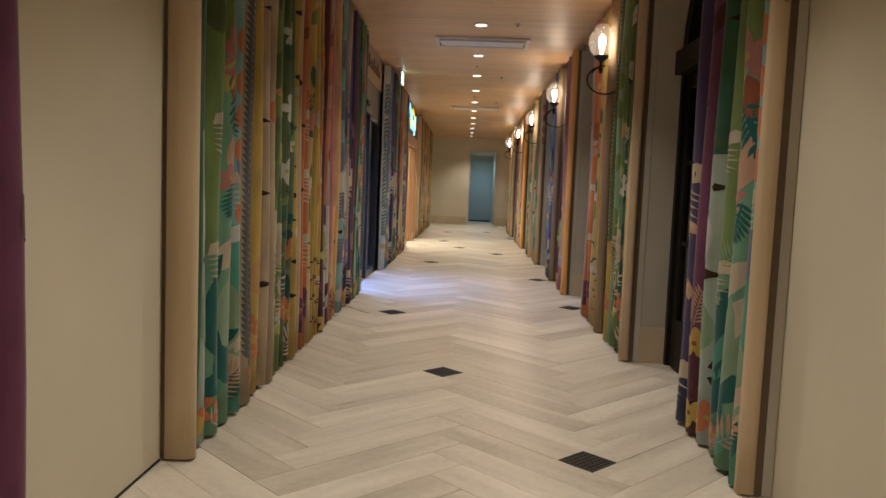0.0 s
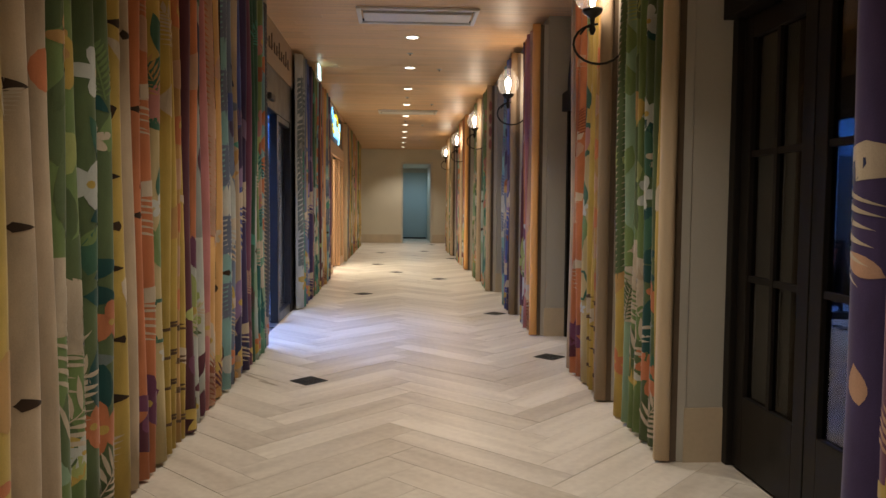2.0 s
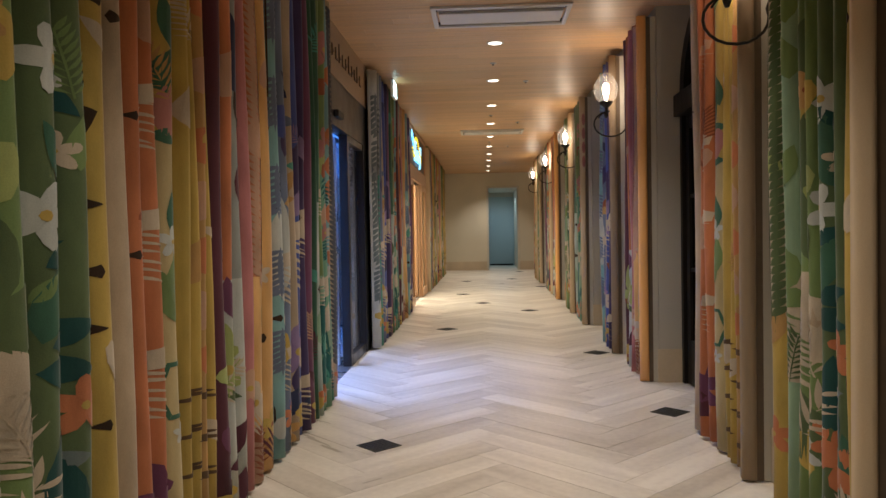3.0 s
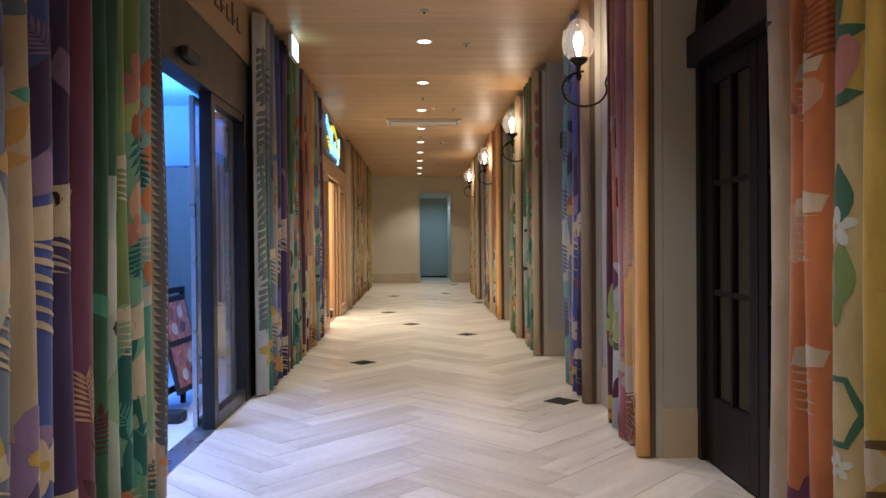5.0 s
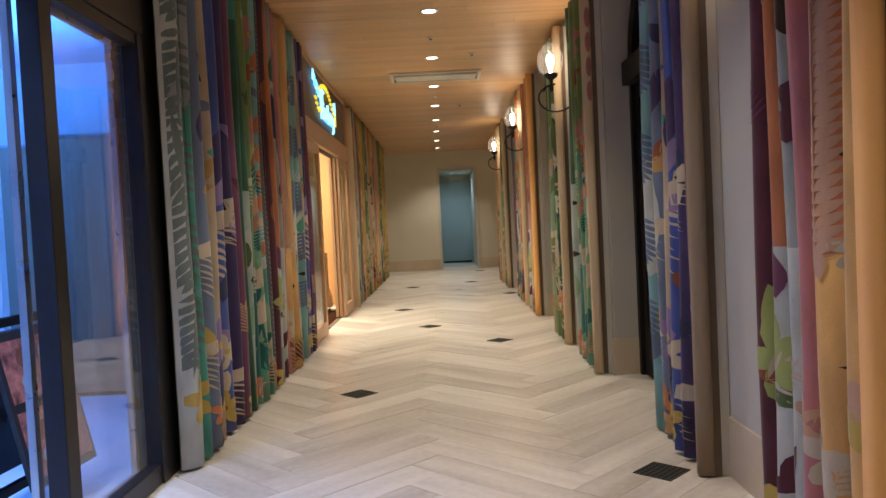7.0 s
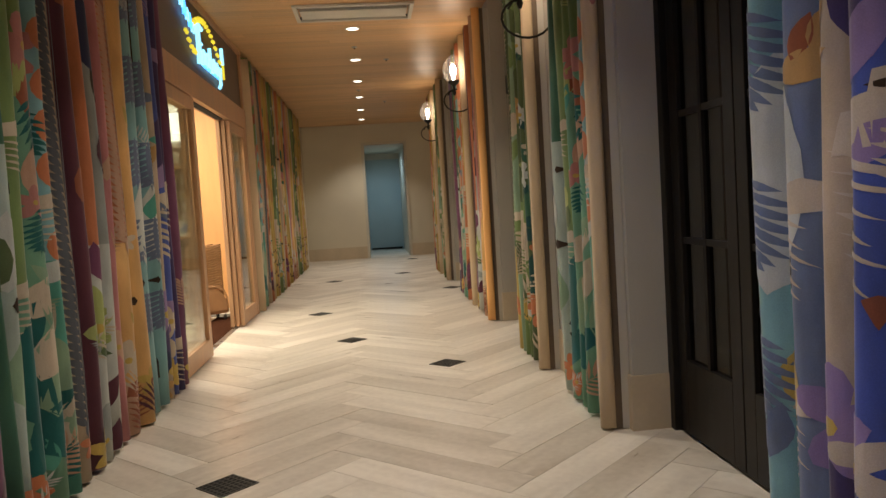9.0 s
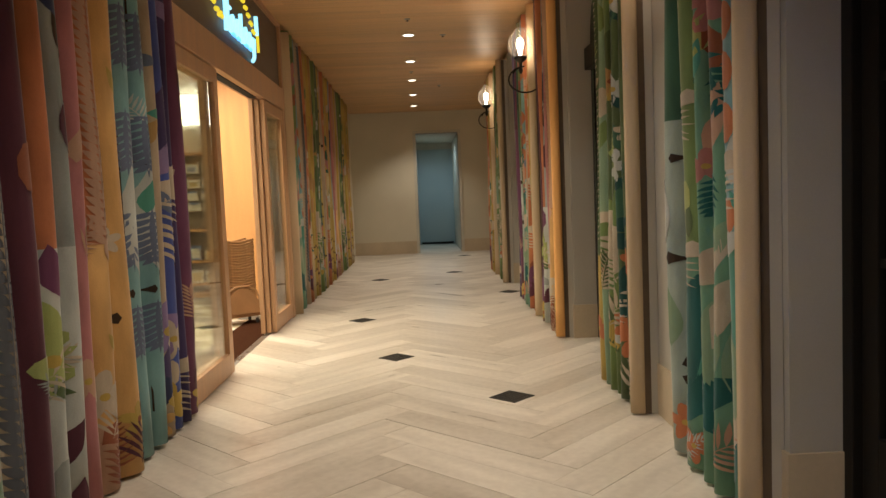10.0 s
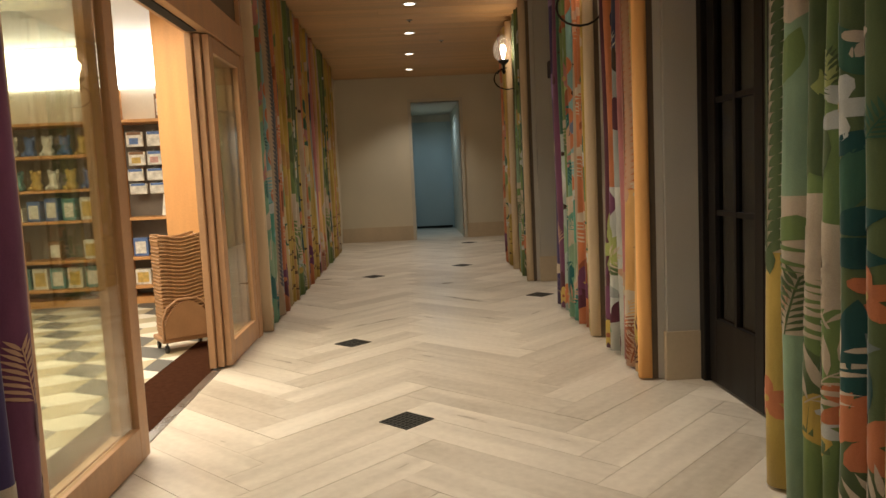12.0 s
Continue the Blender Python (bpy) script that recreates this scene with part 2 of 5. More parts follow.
def box(bm, x0, x1, y0, y1, z0, z1, bevel=0.0, slot=0):
    vs = [bm.verts.new((x, y, z)) for x in (x0, x1) for y in (y0, y1) for z in (z0, z1)]
    fs = [bm.faces.new([vs[i] for i in q]) for q in ((0, 1, 3, 2), (4, 6, 7, 5), (0, 4, 5, 1), (2, 3, 7, 6), (0, 2, 6, 4), (1, 5, 7, 3))]
    for fc in fs:
        fc.material_index = slot
    if bevel:
        es = {e for fc in fs for e in fc.edges}
        r = bmesh.ops.bevel(bm, geom=list(es), offset=bevel, segments=2, affect="EDGES", profile=0.6)
        for fc in r["faces"]:
            fc.material_index = slot
    return vs


def boxes(*specs, bevel=0.0):
    bm = bmesh.new()
    for s in specs:
        box(bm, *s, bevel=bevel)
    return bm


def lathe(bm, profile, n=20, centre=(0, 0, 0)):
    rings = []
    for r, z in profile:
        rings.append([bm.verts.new((centre[0] + r * math.cos(2 * math.pi * i / n), centre[1] + r * math.sin(2 * math.pi * i / n), centre[2] + z)) for i in range(n)])
    for a, b in zip(rings, rings[1:]):
        for i in range(n):
            bm.faces.new((a[i], a[(i + 1) % n], b[(i + 1) % n], b[i]))
    for ring, flip in ((rings[0], True), (rings[-1], False)):
        if sum((v.co - ring[0].co).length for v in ring) > 1e-4:
            bm.faces.new(ring[::-1] if flip else ring)
    return bm


def tube(bm, points, r, n=8):
    pts = [Vector(p) for p in points]
    rings = []
    for i, p in enumerate(pts):
        d = (pts[min(i + 1, len(pts) - 1)] - pts[max(i - 1, 0)]).normalized()
        side = d.cross(Vector((0.31, 0.9, 0.12))).normalized()
        up = d.cross(side)
        rings.append([bm.verts.new(p + r * (math.cos(2 * math.pi * k / n) * side + math.sin(2 * math.pi * k / n) * up)) for k in range(n)])
    for a, b in zip(rings, rings[1:]):
        for k in range(n):
            bm.faces.new((a[k], a[(k + 1) % n], b[(k + 1) % n], b[k]))
    bm.faces.new(rings[0][::-1])
    bm.faces.new(rings[-1])
    return bm


def structure(name, bm, material, label, category, smooth=False):
    return tagged(part(name, bm, material, None, "", smooth), label, category, kind="structure")


# ---------------------------------------------------------------- large structure
WALL = 1.33
NICHE = 1.56
structure("floor", boxes((-1.45, 2.9, -4.2, 29.2, -0.12, -0.014)), GROUT, "pale wood-look plank floor laid in herringbone", "floor")


def make_ceiling():
    bm = bmesh.new()
    box(bm, -1.6, 2.9, -4.2, 26.2, CEIL + 0.02, CEIL + 0.12)
    y = -4.2
    while y < 26.0:
        w = 0.148
        cuts = sorted([-1.5, 1.75] + [random.uniform(-1.2, 1.4)])
        if y > 21.7:
            cuts[-1] = 2.85
        for a, b in zip(cuts, cuts[1:]):
            box(bm, a + 0.001, b - 0.001, y + 0.0015, y + w - 0.0015, CEIL + random.uniform(0, 0.0015), CEIL + 0.018)
        y += w
    structure("ceiling", bm, OAK, "warm oak plank ceiling with boards laid across the corridor", "ceiling")


make_ceiling()
# left wall in pieces round the two shop fronts
structure("wall_west_1", boxes((-WALL - 0.15, -WALL, -4.2, 8.40, 0, CEIL + 0.02)), PLASTER, "plain beige plaster corridor wall", "wall")
structure("wall_west_2", boxes((-WALL - 0.15, -WALL, 10.74, 14.32, 0, CEIL + 0.02)), PLASTER, "plain beige plaster corridor wall", "wall")
structure("wall_west_3", boxes((-WALL - 0.15, -WALL, 17.84, 26.0, 0, CEIL + 0.02)), PLASTER, "plain beige plaster corridor wall", "wall")
# right wall: piers between the door recesses, weaker light put into their darker plaster
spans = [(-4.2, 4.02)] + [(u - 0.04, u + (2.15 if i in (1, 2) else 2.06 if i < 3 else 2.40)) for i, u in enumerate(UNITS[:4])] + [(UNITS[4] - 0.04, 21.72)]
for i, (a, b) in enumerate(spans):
    structure("wall_east_%d" % (i + 1), boxes((WALL, NICHE + 0.14, a, b, 0, CEIL + 0.02)), PIER_SHADED if i else PLASTER, "beige plaster pier between door recesses", "wall")
for i, (a, b) in enumerate(zip(spans, spans[1:])):
    structure("wall_recess_%d" % (i + 1), boxes((NICHE + 0.06, NICHE + 0.14, a[1], b[0], 0, CEIL + 0.02)), RECESS, "dark panelled back of a door recess", "wall")
structure("wall_end_1", boxes((-1.6, 0.06, 26.0, 26.15, 0, CEIL + 0.02), (0.96, 2.9, 26.0, 26.15, 0, CEIL + 0.02), (0.06, 0.96, 26.0, 26.15, 2.56, CEIL + 0.02)), PLASTER, "beige plaster end wall with a doorway", "wall")
structure("wall_end_2", boxes((2.7, 2.9, 21.72, 26.0, 0, CEIL + 0.02), (1.7, 2.7, 21.62, 21.72, 0, CEIL + 0.02)), PLASTER, "beige plaster side wall", "wall")
# never in view: added only to close off the corridor behind the camera
structure("wall_behind", boxes((-1.6, 1.8, -4.3, -4.2, 0, CEIL + 0.02)), PLASTER, "unseen added wall closing the corridor behind the camera", "wall")
# skirting
sk = bmesh.new()
box(sk, -1.33, 0.0, 25.985, 26.0, 0, 0.27)
box(sk, 1.02, 2.7, 25.985, 26.0, 0, 0.27)
for i, (a, b) in enumerate(spans):
    if i:
        box(sk, WALL - 0.012, NICHE + 0.02, a - 0.012, a, 0, 0.27)
        box(sk, WALL - 0.012, WALL, a, b, 0, 0.27)
structure("baseboard", sk, SKIRT, "tan stone skirting along the beige walls", "skirting")

structure("trim_joint", boxes((-WALL, -WALL + 0.006, -4.2, 2.93, 0.0015, 0.009)), DARKSLOT, "dark joint line where wall meets floor", "trim")


# service doorway at the far end
def service_door():
    d = thing("service_door", pose(0.51, 29.0, 0), "pale blue-grey steel service door in a short passage", "door")
    part("leaf", boxes((-0.41, 0.41, 0, 0.05, 0.05, 2.36), bevel=0.004), SERVICE, d)
    part("frame", boxes((-0.45, -0.41, -0.02, 0.05, 0, 2.40), (0.41, 0.45, -0.02, 0.05, 0, 2.40), (-0.41, 0.41, -0.02, 0.05, 2.36, 2.40)), SERVICE, d)
    part("threshold_gap", boxes((-0.41, 0.41, 0.005, 0.05, 0, 0.05)), DARKSLOT, d, "dark gap under the door")


service_door()
structure("doorway_passage", boxes((-0.06, 0.06, 26.16, 29.2, 0, 2.56), (0.96, 1.08, 26.16, 29.2, 0, 2.56), (-0.06, 1.08, 26.16, 29.2, 2.56, 2.66), (0.06, 0.96, 29.06, 29.2, 0, 2.56)), FRAMEPAINT, "pale painted lining of the service passage", "wall")
structure("door_frame", boxes((0.0, 0.06, 25.97, 26.16, 0, 2.62), (0.96, 1.02, 25.97, 26.16, 0, 2.62), (0.06, 0.96, 25.97, 26.16, 2.56, 2.62)), FRAMEPAINT, "pale painted door surround", "door frame")

# ---------------------------------------------------------------- printed hangings
# folds of each print: width, then colours from the hem up with the height at which each one ends
A_COLS = [(0.09, [("dgreen", 9)]), (0.13, [("pale", 1.47), ("dgreen", 9)]), (0.16, [("mint", 0.9), ("green", 9)]), (0.18, [("mint", 1.9), ("green", 9)]),
          (0.14, [("teal", 1.02), ("sky", 9)]), (0.20, [("beige", 9)])]
B_COLS = [(0.19, [("yellow", 9)]), (0.26, [("beige", 9)]), (0.13, [("green", 0.80), ("cream", 1.07), ("green", 9)]), (0.12, [("green", 0.72), ("cream", 0.95), ("green", 9)]),
          (0.15, [("moss", 9)]), (0.15, [("moss", 9)]), (0.14, [("yellow", 9)]), (0.13, [("beige", 9)])]
C_COLS = [(0.10, [("orange", 9)]), (0.10, [("orange", 9)]), (0.16, [("straw", 1.62), ("yellow", 9)]), (0.09, [("yellow", 9)]), (0.08, [("yellow", 9)]), (0.09, [("ochre", 9)]), (0.08, [("yellow", 9)])]
D_COLS = [(0.15, [("maroon", 9)]), (0.12, [("white", 1.06), ("orange", 9)]), (0.14, [("white", 1.06), ("grey", 9)]), (0.13, [("pink", 9)]), (0.17, [("peach", 0.3), ("amber", 1.05), ("orange", 9)]), (0.20, [("amber", 9)])]
E_COLS = [(0.14, [("sky", 9)]), (0.18, [("denim", 9)]), (0.13, [("beige", 9)]), (0.14, [("blue", 9)]), (0.10, [("purple", 9)]), (0.18, [("plum", 9)])]
F_COLS = [(0.20, [("white", 9)]), (0.10, [("teal", 1.9), ("grey", 9)])]
J_COLS = [(0.16, [("navy", 0.30), ("purple", 9)]), (0.16, [("maroon", 0.5), ("plum", 9)])]
H_COLS = [(0.16, [("plum", 9)]), (0.17, [("plum", 9)]), (0.16, [("plum", 9)])]
G_COLS = [(0.15, [("yellow", 0.86), ("cream", 9)]), (0.13, [("lgreen", 0.60), ("cream", 1.06), ("lgreen", 9)])]

# motif: kind, across, height, size, angle, colour
A_MOT = [("string", 0.215, 0.1, 2.9, 0, "brown"), ("bead", 0.20, 1.31, 0.05, 180, "brown"), ("bead", 0.19, 0.88, 0.07, 180, "brown"), ("bead", 0.21, 0.34, 0.05, 90, "brown"), ("bead", 0.21, 0.44, 0.05, 270, "brown"), ("bead", 0.21, 2.12, 0.06, 0, "brown"),
         ("leaf", 0.13, 1.08, 0.30, 88, "white"), ("leaf", 0.16, 0.62, 0.26, 92, "lgreen"), ("comb", 0.31, 1.46, 0.22, 20, "cream"), ("comb", 0.31, 0.84, 0.24, 25, "cream"),
         ("leaf", 0.34, 0.74, 0.34, 58, "dteal"), ("leaf", 0.30, 0.58, 0.42, 96, "dteal"), ("leaf", 0.36, 0.40, 0.36, 70, "dteal"), ("leaf", 0.42, 0.34, 0.30, 118, "dteal"), ("leaf", 0.31, 0.28, 0.26, 30, "dteal"), ("leaf", 0.33, 0.50, 0.24, 80, "teal"), ("leaf", 0.40, 0.26, 0.16, 100, "teal"),
         ("flower", 0.20, 0.16, 0.085, 10, "orange"), ("flower", 0.33, 0.12, 0.075, 40, "orange"), ("patch", 0.12, 0.12, 0.05, 0, "yellow"), ("frond", 0.26, 0.08, 0.14, 30, "white"),
         ("flower", 0.48, 1.88, 0.13, 10, "flesh"), ("patch", 0.50, 1.70, 0.075, 0, "rust"), ("leaf", 0.44, 1.76, 0.22, 60, "lime"), ("monstera", 0.52, 1.56, 0.13, 200, "dteal"), ("leaf", 0.50, 1.42, 0.30, 70, "peach"), ("flower", 0.45, 1.26, 0.07, 0, "flesh"), ("monstera", 0.48, 1.15, 0.10, 165, "dteal"),
         ("leaf", 0.48, 0.90, 0.30, 40, "cream"), ("leaf", 0.50, 0.70, 0.34, 62, "cream"), ("leaf", 0.47, 0.60, 0.42, 84, "lgreen"), ("leaf", 0.50, 0.40, 0.30, 30, "dteal"), ("frond", 0.48, 0.14, 0.22, 40, "peach"), ("leaf", 0.45, 2.30, 0.28, 15, "rust"), ("flower", 0.46, 2.56, 0.13, 10, "flesh"),
         ("oval", 0.63, 1.08, 0.062, 0, "orange"), ("oval", 0.63, 1.40, 0.072, 0, "orange"), ("oval", 0.63, 1.58, 0.068, 0, "orange"), ("oval", 0.63, 1.75, 0.068, 0, "orange"), ("oval", 0.63, 1.96, 0.068, 0, "orange"), ("oval", 0.63, 2.40, 0.072, 0, "orange"),
         ("comb", 0.63, 1.18, 0.24, 30, "cream"), ("leaf", 0.62, 0.98, 0.20, 24, "white"), ("leaf", 0.60, 0.52, 0.44, 100, "lgreen"), ("leaf", 0.64, 0.36, 0.34, 58, "cream"), ("leaf", 0.62, 0.20, 0.22, 70, "dteal"), ("string", 0.694, 0.1, 2.9, 0, "brown"), ("bead", 0.68, 1.37, 0.045, 0, "brown"), ("bead", 0.68, 0.55, 0.045, 0, "brown"), ("bead", 0.68, 0.96, 0.04, 180, "brown"), ("bead", 0.68, 1.74, 0.045, 90, "brown"),
         ("chain", 0.80, 0.27, 2.95, 0, "slate"), ("flower", 0.83, 0.18, 0.07, 0, "orange")]
B_MOT = [("bead", 0.24, 0.64, 0.05, 180, "brown"), ("bead", 0.23, 1.18, 0.04, 180, "brown"), ("bead", 0.23, 1.60, 0.05, 180, "brown"), ("bead", 0.24, 2.25, 0.05, 0, "brown"), ("oval", 0.38, 1.67, 0.07, 0, "orange"), ("flower", 0.10, 0.28, 0.07, 0, "orange"), ("flower", 0.04, 0.42, 0.07, 0, "orange"),
         ("leaf", 0.52, 1.55, 0.36, 80, "moss"), ("leaf", 0.55, 1.26, 0.34, 105, "moss"), ("leaf", 0.50, 1.95, 0.32, 70, "moss"), ("leaf", 0.54, 0.44, 0.34, 100, "moss"), ("leaf", 0.52, 2.4, 0.3, 100, "moss"), ("patch", 0.60, 1.74, 0.07, 0, "yellow"), ("patch", 0.58, 0.34, 0.07, 0, "yellow"), ("patch", 0.60, 1.42, 0.06, 0, "lime"),
         ("comb", 0.56, 0.78, 0.40, 0, "cream"), ("frond", 0.52, 0.40, 0.30, 48, "cream"), ("flower", 0.63, 0.36, 0.06, 0, "white"), ("frond", 0.66, 0.66, 0.24, 110, "cream"), ("flower", 0.55, 1.80, 0.08, 20, "ochre"),
         ("leaf", 0.85, 1.65, 0.16, -40, "pine"), ("flower", 0.79, 1.73, 0.095, 20, "white"), ("leaf", 0.81, 1.22, 0.14, 30, "pine"), ("flower", 0.75, 1.32, 0.095, 50, "white"), ("flower", 0.86, 1.50, 0.055, 0, "cream"), ("leaf", 0.80, 1.48, 0.20, 120, "dgreen"), ("leaf", 0.78, 1.10, 0.24, 70, "dgreen"),
         ("leaf", 0.86, 1.00, 0.20, 15, "pine"), ("leaf", 0.84, 0.90, 0.22, -6, "pine"), ("flower", 0.91, 0.79, 0.085, 0, "orange"), ("leaf", 0.80, 0.62, 0.30, 84, "pine"), ("leaf", 0.86, 0.56, 0.26, 100, "pine"), ("leaf", 0.84, 0.64, 0.18, 5, "steel"), ("flower", 0.88, 0.37, 0.12, 15, "orange"), ("flower", 0.75, 0.42, 0.09, 50, "orange"), ("frond", 0.84, 0.06, 0.26, 60, "cream"), ("flower", 0.79, 2.20, 0.085, 0, "white"), ("leaf", 0.84, 2.12, 0.14, -40, "pine"), ("flower", 0.82, 2.62, 0.085, 0, "white"),
         ("string", 1.00, 0.1, 2.9, 0, "brown"), ("bead", 1.04, 0.46, 0.05, 180, "brown"), ("bead", 1.03, 0.70, 0.04, 0, "brown"), ("bead", 1.03, 0.99, 0.05, 180, "brown"), ("bead", 1.02, 1.16, 0.05, 0, "brown"), ("bead", 1.03, 1.36, 0.05, 180, "brown"), ("bead", 1.02, 1.60, 0.07, 90, "brown"), ("bead", 1.04, 1.97, 0.05, 0, "brown"), ("bead", 1.03, 2.4, 0.05, 0, "brown"), ("bead", 1.20, 1.95, 0.05, 180, "brown")]
C_MOT = [("comb", 0.12, 1.66, 0.24, 10, "cream"), ("comb", 0.12, 1.22, 0.26, 10, "cream"), ("comb", 0.12, 0.74, 0.26, 10, "cream"), ("comb", 0.12, 2.2, 0.24, 10, "peach"), ("flower", 0.11, 0.34, 0.13, 0, "plum"), ("patch", 0.05, 0.22, 0.06, 0, "maroon"), ("bead", 0.02, 0.35, 0.04, 0, "brown"), ("bead", 0.02, 1.2, 0.04, 0, "brown"), ("bead", 0.02, 1.66, 0.04, 0, "brown"),
         ("leaf", 0.28, 2.02, 0.22, 110, "dgreen"), ("leaf", 0.25, 1.86, 0.20, 60, "dgreen"), ("leaf", 0.29, 1.80, 0.14, 5, "dgreen"), ("patch", 0.28, 1.71, 0.07, 0, "flesh"), ("leaf", 0.28, 1.62, 0.14, 0, "dgreen"), ("leaf", 0.29, 1.34, 0.18, 95, "dgreen"), ("leaf", 0.29, 1.10, 0.22, 85, "green"), ("leaf", 0.26, 1.04, 0.20, 105, "green"), ("flower", 0.28, 1.24, 0.06, 0, "white"), ("ring", 0.28, 0.70, 0.10, 0, "dgreen"), ("flower", 0.29, 0.54, 0.04, 0, "white"), ("leaf", 0.28, 2.5, 0.2, 60, "green"),
         ("oval", 0.57, 1.62, 0.075, 0, "orange"), ("oval", 0.56, 1.40, 0.08, 0, "peach"), ("oval", 0.57, 1.18, 0.075, 0, "orange"), ("oval", 0.56, 0.96, 0.08, 0, "peach"), ("oval", 0.57, 1.9, 0.075, 0, "peach"), ("oval", 0.57, 2.2, 0.075, 0, "orange"), ("oval", 0.58, 0.76, 0.06, 0, "orange"),
         ("node", 0.43, 0.64, 0.09, 5, "umber"), ("node", 0.58, 0.61, 0.09, -8, "umber"), ("node", 0.43, 0.50, 0.09, 5, "umber"), ("node", 0.58, 0.44, 0.10, -8, "umber"), ("node", 0.43, 0.35, 0.09, 5, "umber"), ("node", 0.58, 0.29, 0.10, -8, "umber"), ("node", 0.43, 0.17, 0.09, 5, "umber"), ("node", 0.60, 0.13, 0.09, -8, "umber")]
D_MOT = [("leaf", 0.16, 0.80, 0.26, 105, "lime"), ("flower", 0.18, 0.66, 0.15, 20, "lime"), ("leaf", 0.24, 0.54, 0.16, -20, "moss"), ("leaf", 0.25, 0.66, 0.16, 20, "lime"), ("frond", 0.10, 0.58, 0.22, 20, "cream"), ("leaf", 0.20, 0.98, 0.2, 100, "plum"), ("oval", 0.37, 1.50, 0.10, 0, "maroon"), ("leaf", 0.34, 2.08, 0.40, 98, "navy"), ("leaf", 0.37, 1.84, 0.24, 110, "brown"), ("leaf", 0.36, 2.5, 0.30, 80, "dgreen"), ("chain", 0.625, 1.05, 2.95, 0, "peach"),
         ("leaf", 0.29, 0.32, 0.20, 60, "maroon"), ("leaf", 0.24, 0.24, 0.14, 20, "maroon"), ("leaf", 0.31, 0.10, 0.18, 80, "maroon"), ("flower", 0.10, 0.10, 0.10, 0, "yellow"), ("flower", 0.45, 0.52, 0.09, 0, "peach"), ("flower", 0.58, 0.42, 0.11, 0, "cream"), ("comb", 0.64, 0.16, 0.30, 0, "rust"), ("frond", 0.66, 0.04, 0.22, 80, "rust"), ("frond", 0.80, 0.06, 0.26, 75, "maroon"), ("flower", 0.80, 0.26, 0.08, 0, "yellow"), ("bead", 0.72, 0.72, 0.06, 0, "brown"), ("bead", 0.72, 1.34, 0.04, 180, "brown"), ("flower", 0.73, 1.06, 0.06, 0, "cream"), ("frond", 0.60, 0.24, 0.20, 70, "cream")]
E_MOT = [("monstera", 0.05, 0.62, 0.13, 180, "denim"), ("monstera", 0.05, 1.05, 0.14, 180, "denim"), ("monstera", 0.05, 1.50, 0.15, 180, "denim"), ("monstera", 0.05, 1.98, 0.15, 180, "denim"), ("monstera", 0.05, 2.45, 0.15, 180, "denim"), ("leaf", 0.12, 1.2, 0.7, 86, "white"), ("string", 0.02, 0.2, 2.9, 0, "brown"), ("bead", 0.02, 0.8, 0.05, 0, "brown"), ("bead", 0.02, 1.4, 0.05, 180, "brown"),
         ("comb", 0.23, 1.00, 0.32, 0, "cream"), ("patch", 0.17, 0.62, 0.07, 0, "yellow"), ("comb", 0.20, 0.48, 0.26, 0, "cream"), ("leaf", 0.29, 1.45, 0.20, 12, "ochre"), ("leaf", 0.27, 1.52, 0.12, 70, "rust"), ("leaf", 0.34, 1.56, 0.18, 58, "ochre"), ("leaf", 0.25, 1.82, 0.26, 70, "purple"), ("leaf", 0.34, 1.92, 0.16, 0, "denim"), ("leaf", 0.28, 2.12, 0.2, 140, "navy"), ("leaf", 0.40, 1.66, 0.12, 0, "teal"),
         ("flower", 0.38, 0.56, 0.16, 0, "lilac"), ("leaf", 0.40, 0.42, 0.26, 80, "purple"), ("flower", 0.49, 0.50, 0.11, 20, "cream"), ("leaf", 0.34, 0.26, 0.24, 60, "navy"), ("patch", 0.47, 0.32, 0.05, 0, "cream"), ("flower", 0.46, 0.17, 0.11, 0, "yellow"), ("flower", 0.30, 0.10, 0.09, 0, "ochre"), ("flower", 0.24, 0.22, 0.08, 0, "orange"),
         ("leaf", 0.50, 1.66, 0.40, 75, "purple"), ("leaf", 0.52, 1.46, 0.24, 60, "lilac"), ("comb", 0.53, 1.12, 0.44, 0, "cream"), ("comb", 0.63, 1.26, 0.30, 0, "cream"), ("comb", 0.62, 0.22, 0.30, 0, "cream"), ("bead", 0.56, 0.86, 0.06, 90, "rust"), ("bead", 0.58, 1.36, 0.06, 0, "brown"), ("frond", 0.78, 0.56, 0.18, 100, "peach"), ("leaf", 0.80, 0.24, 0.20, 80, "maroon"), ("flower", 0.82, 0.12, 0.08, 0, "yellow")]
F_MOT = [("monstera", 0.08, 2.50, 0.25, 185, "steel"), ("monstera", 0.10, 2.02, 0.25, 175, "steel"), ("monstera", 0.08, 1.57, 0.25, 190, "steel"), ("monstera", 0.10, 1.14, 0.25, 180, "steel"), ("monstera", 0.10, 0.71, 0.22, 170, "steel"), ("string", 0.14, 0.2, 2.9, 0, "brown"), ("bead", 0.14, 0.76, 0.06, 0, "brown"),
         ("bead", 0.14, 1.32, 0.05, 180, "brown"), ("bead", 0.14, 1.60, 0.05, 0, "brown"), ("bead", 0.14, 2.17, 0.06, 180, "brown"), ("flower", 0.14, 0.35, 0.13, 10, "yellow"), ("bead", 0.14, 0.20, 0.05, 180, "brown"), ("bead", 0.14, 0.48, 0.05, 90, "brown"), ("bead", 0.14, 1.86, 0.06, 90, "brown")]
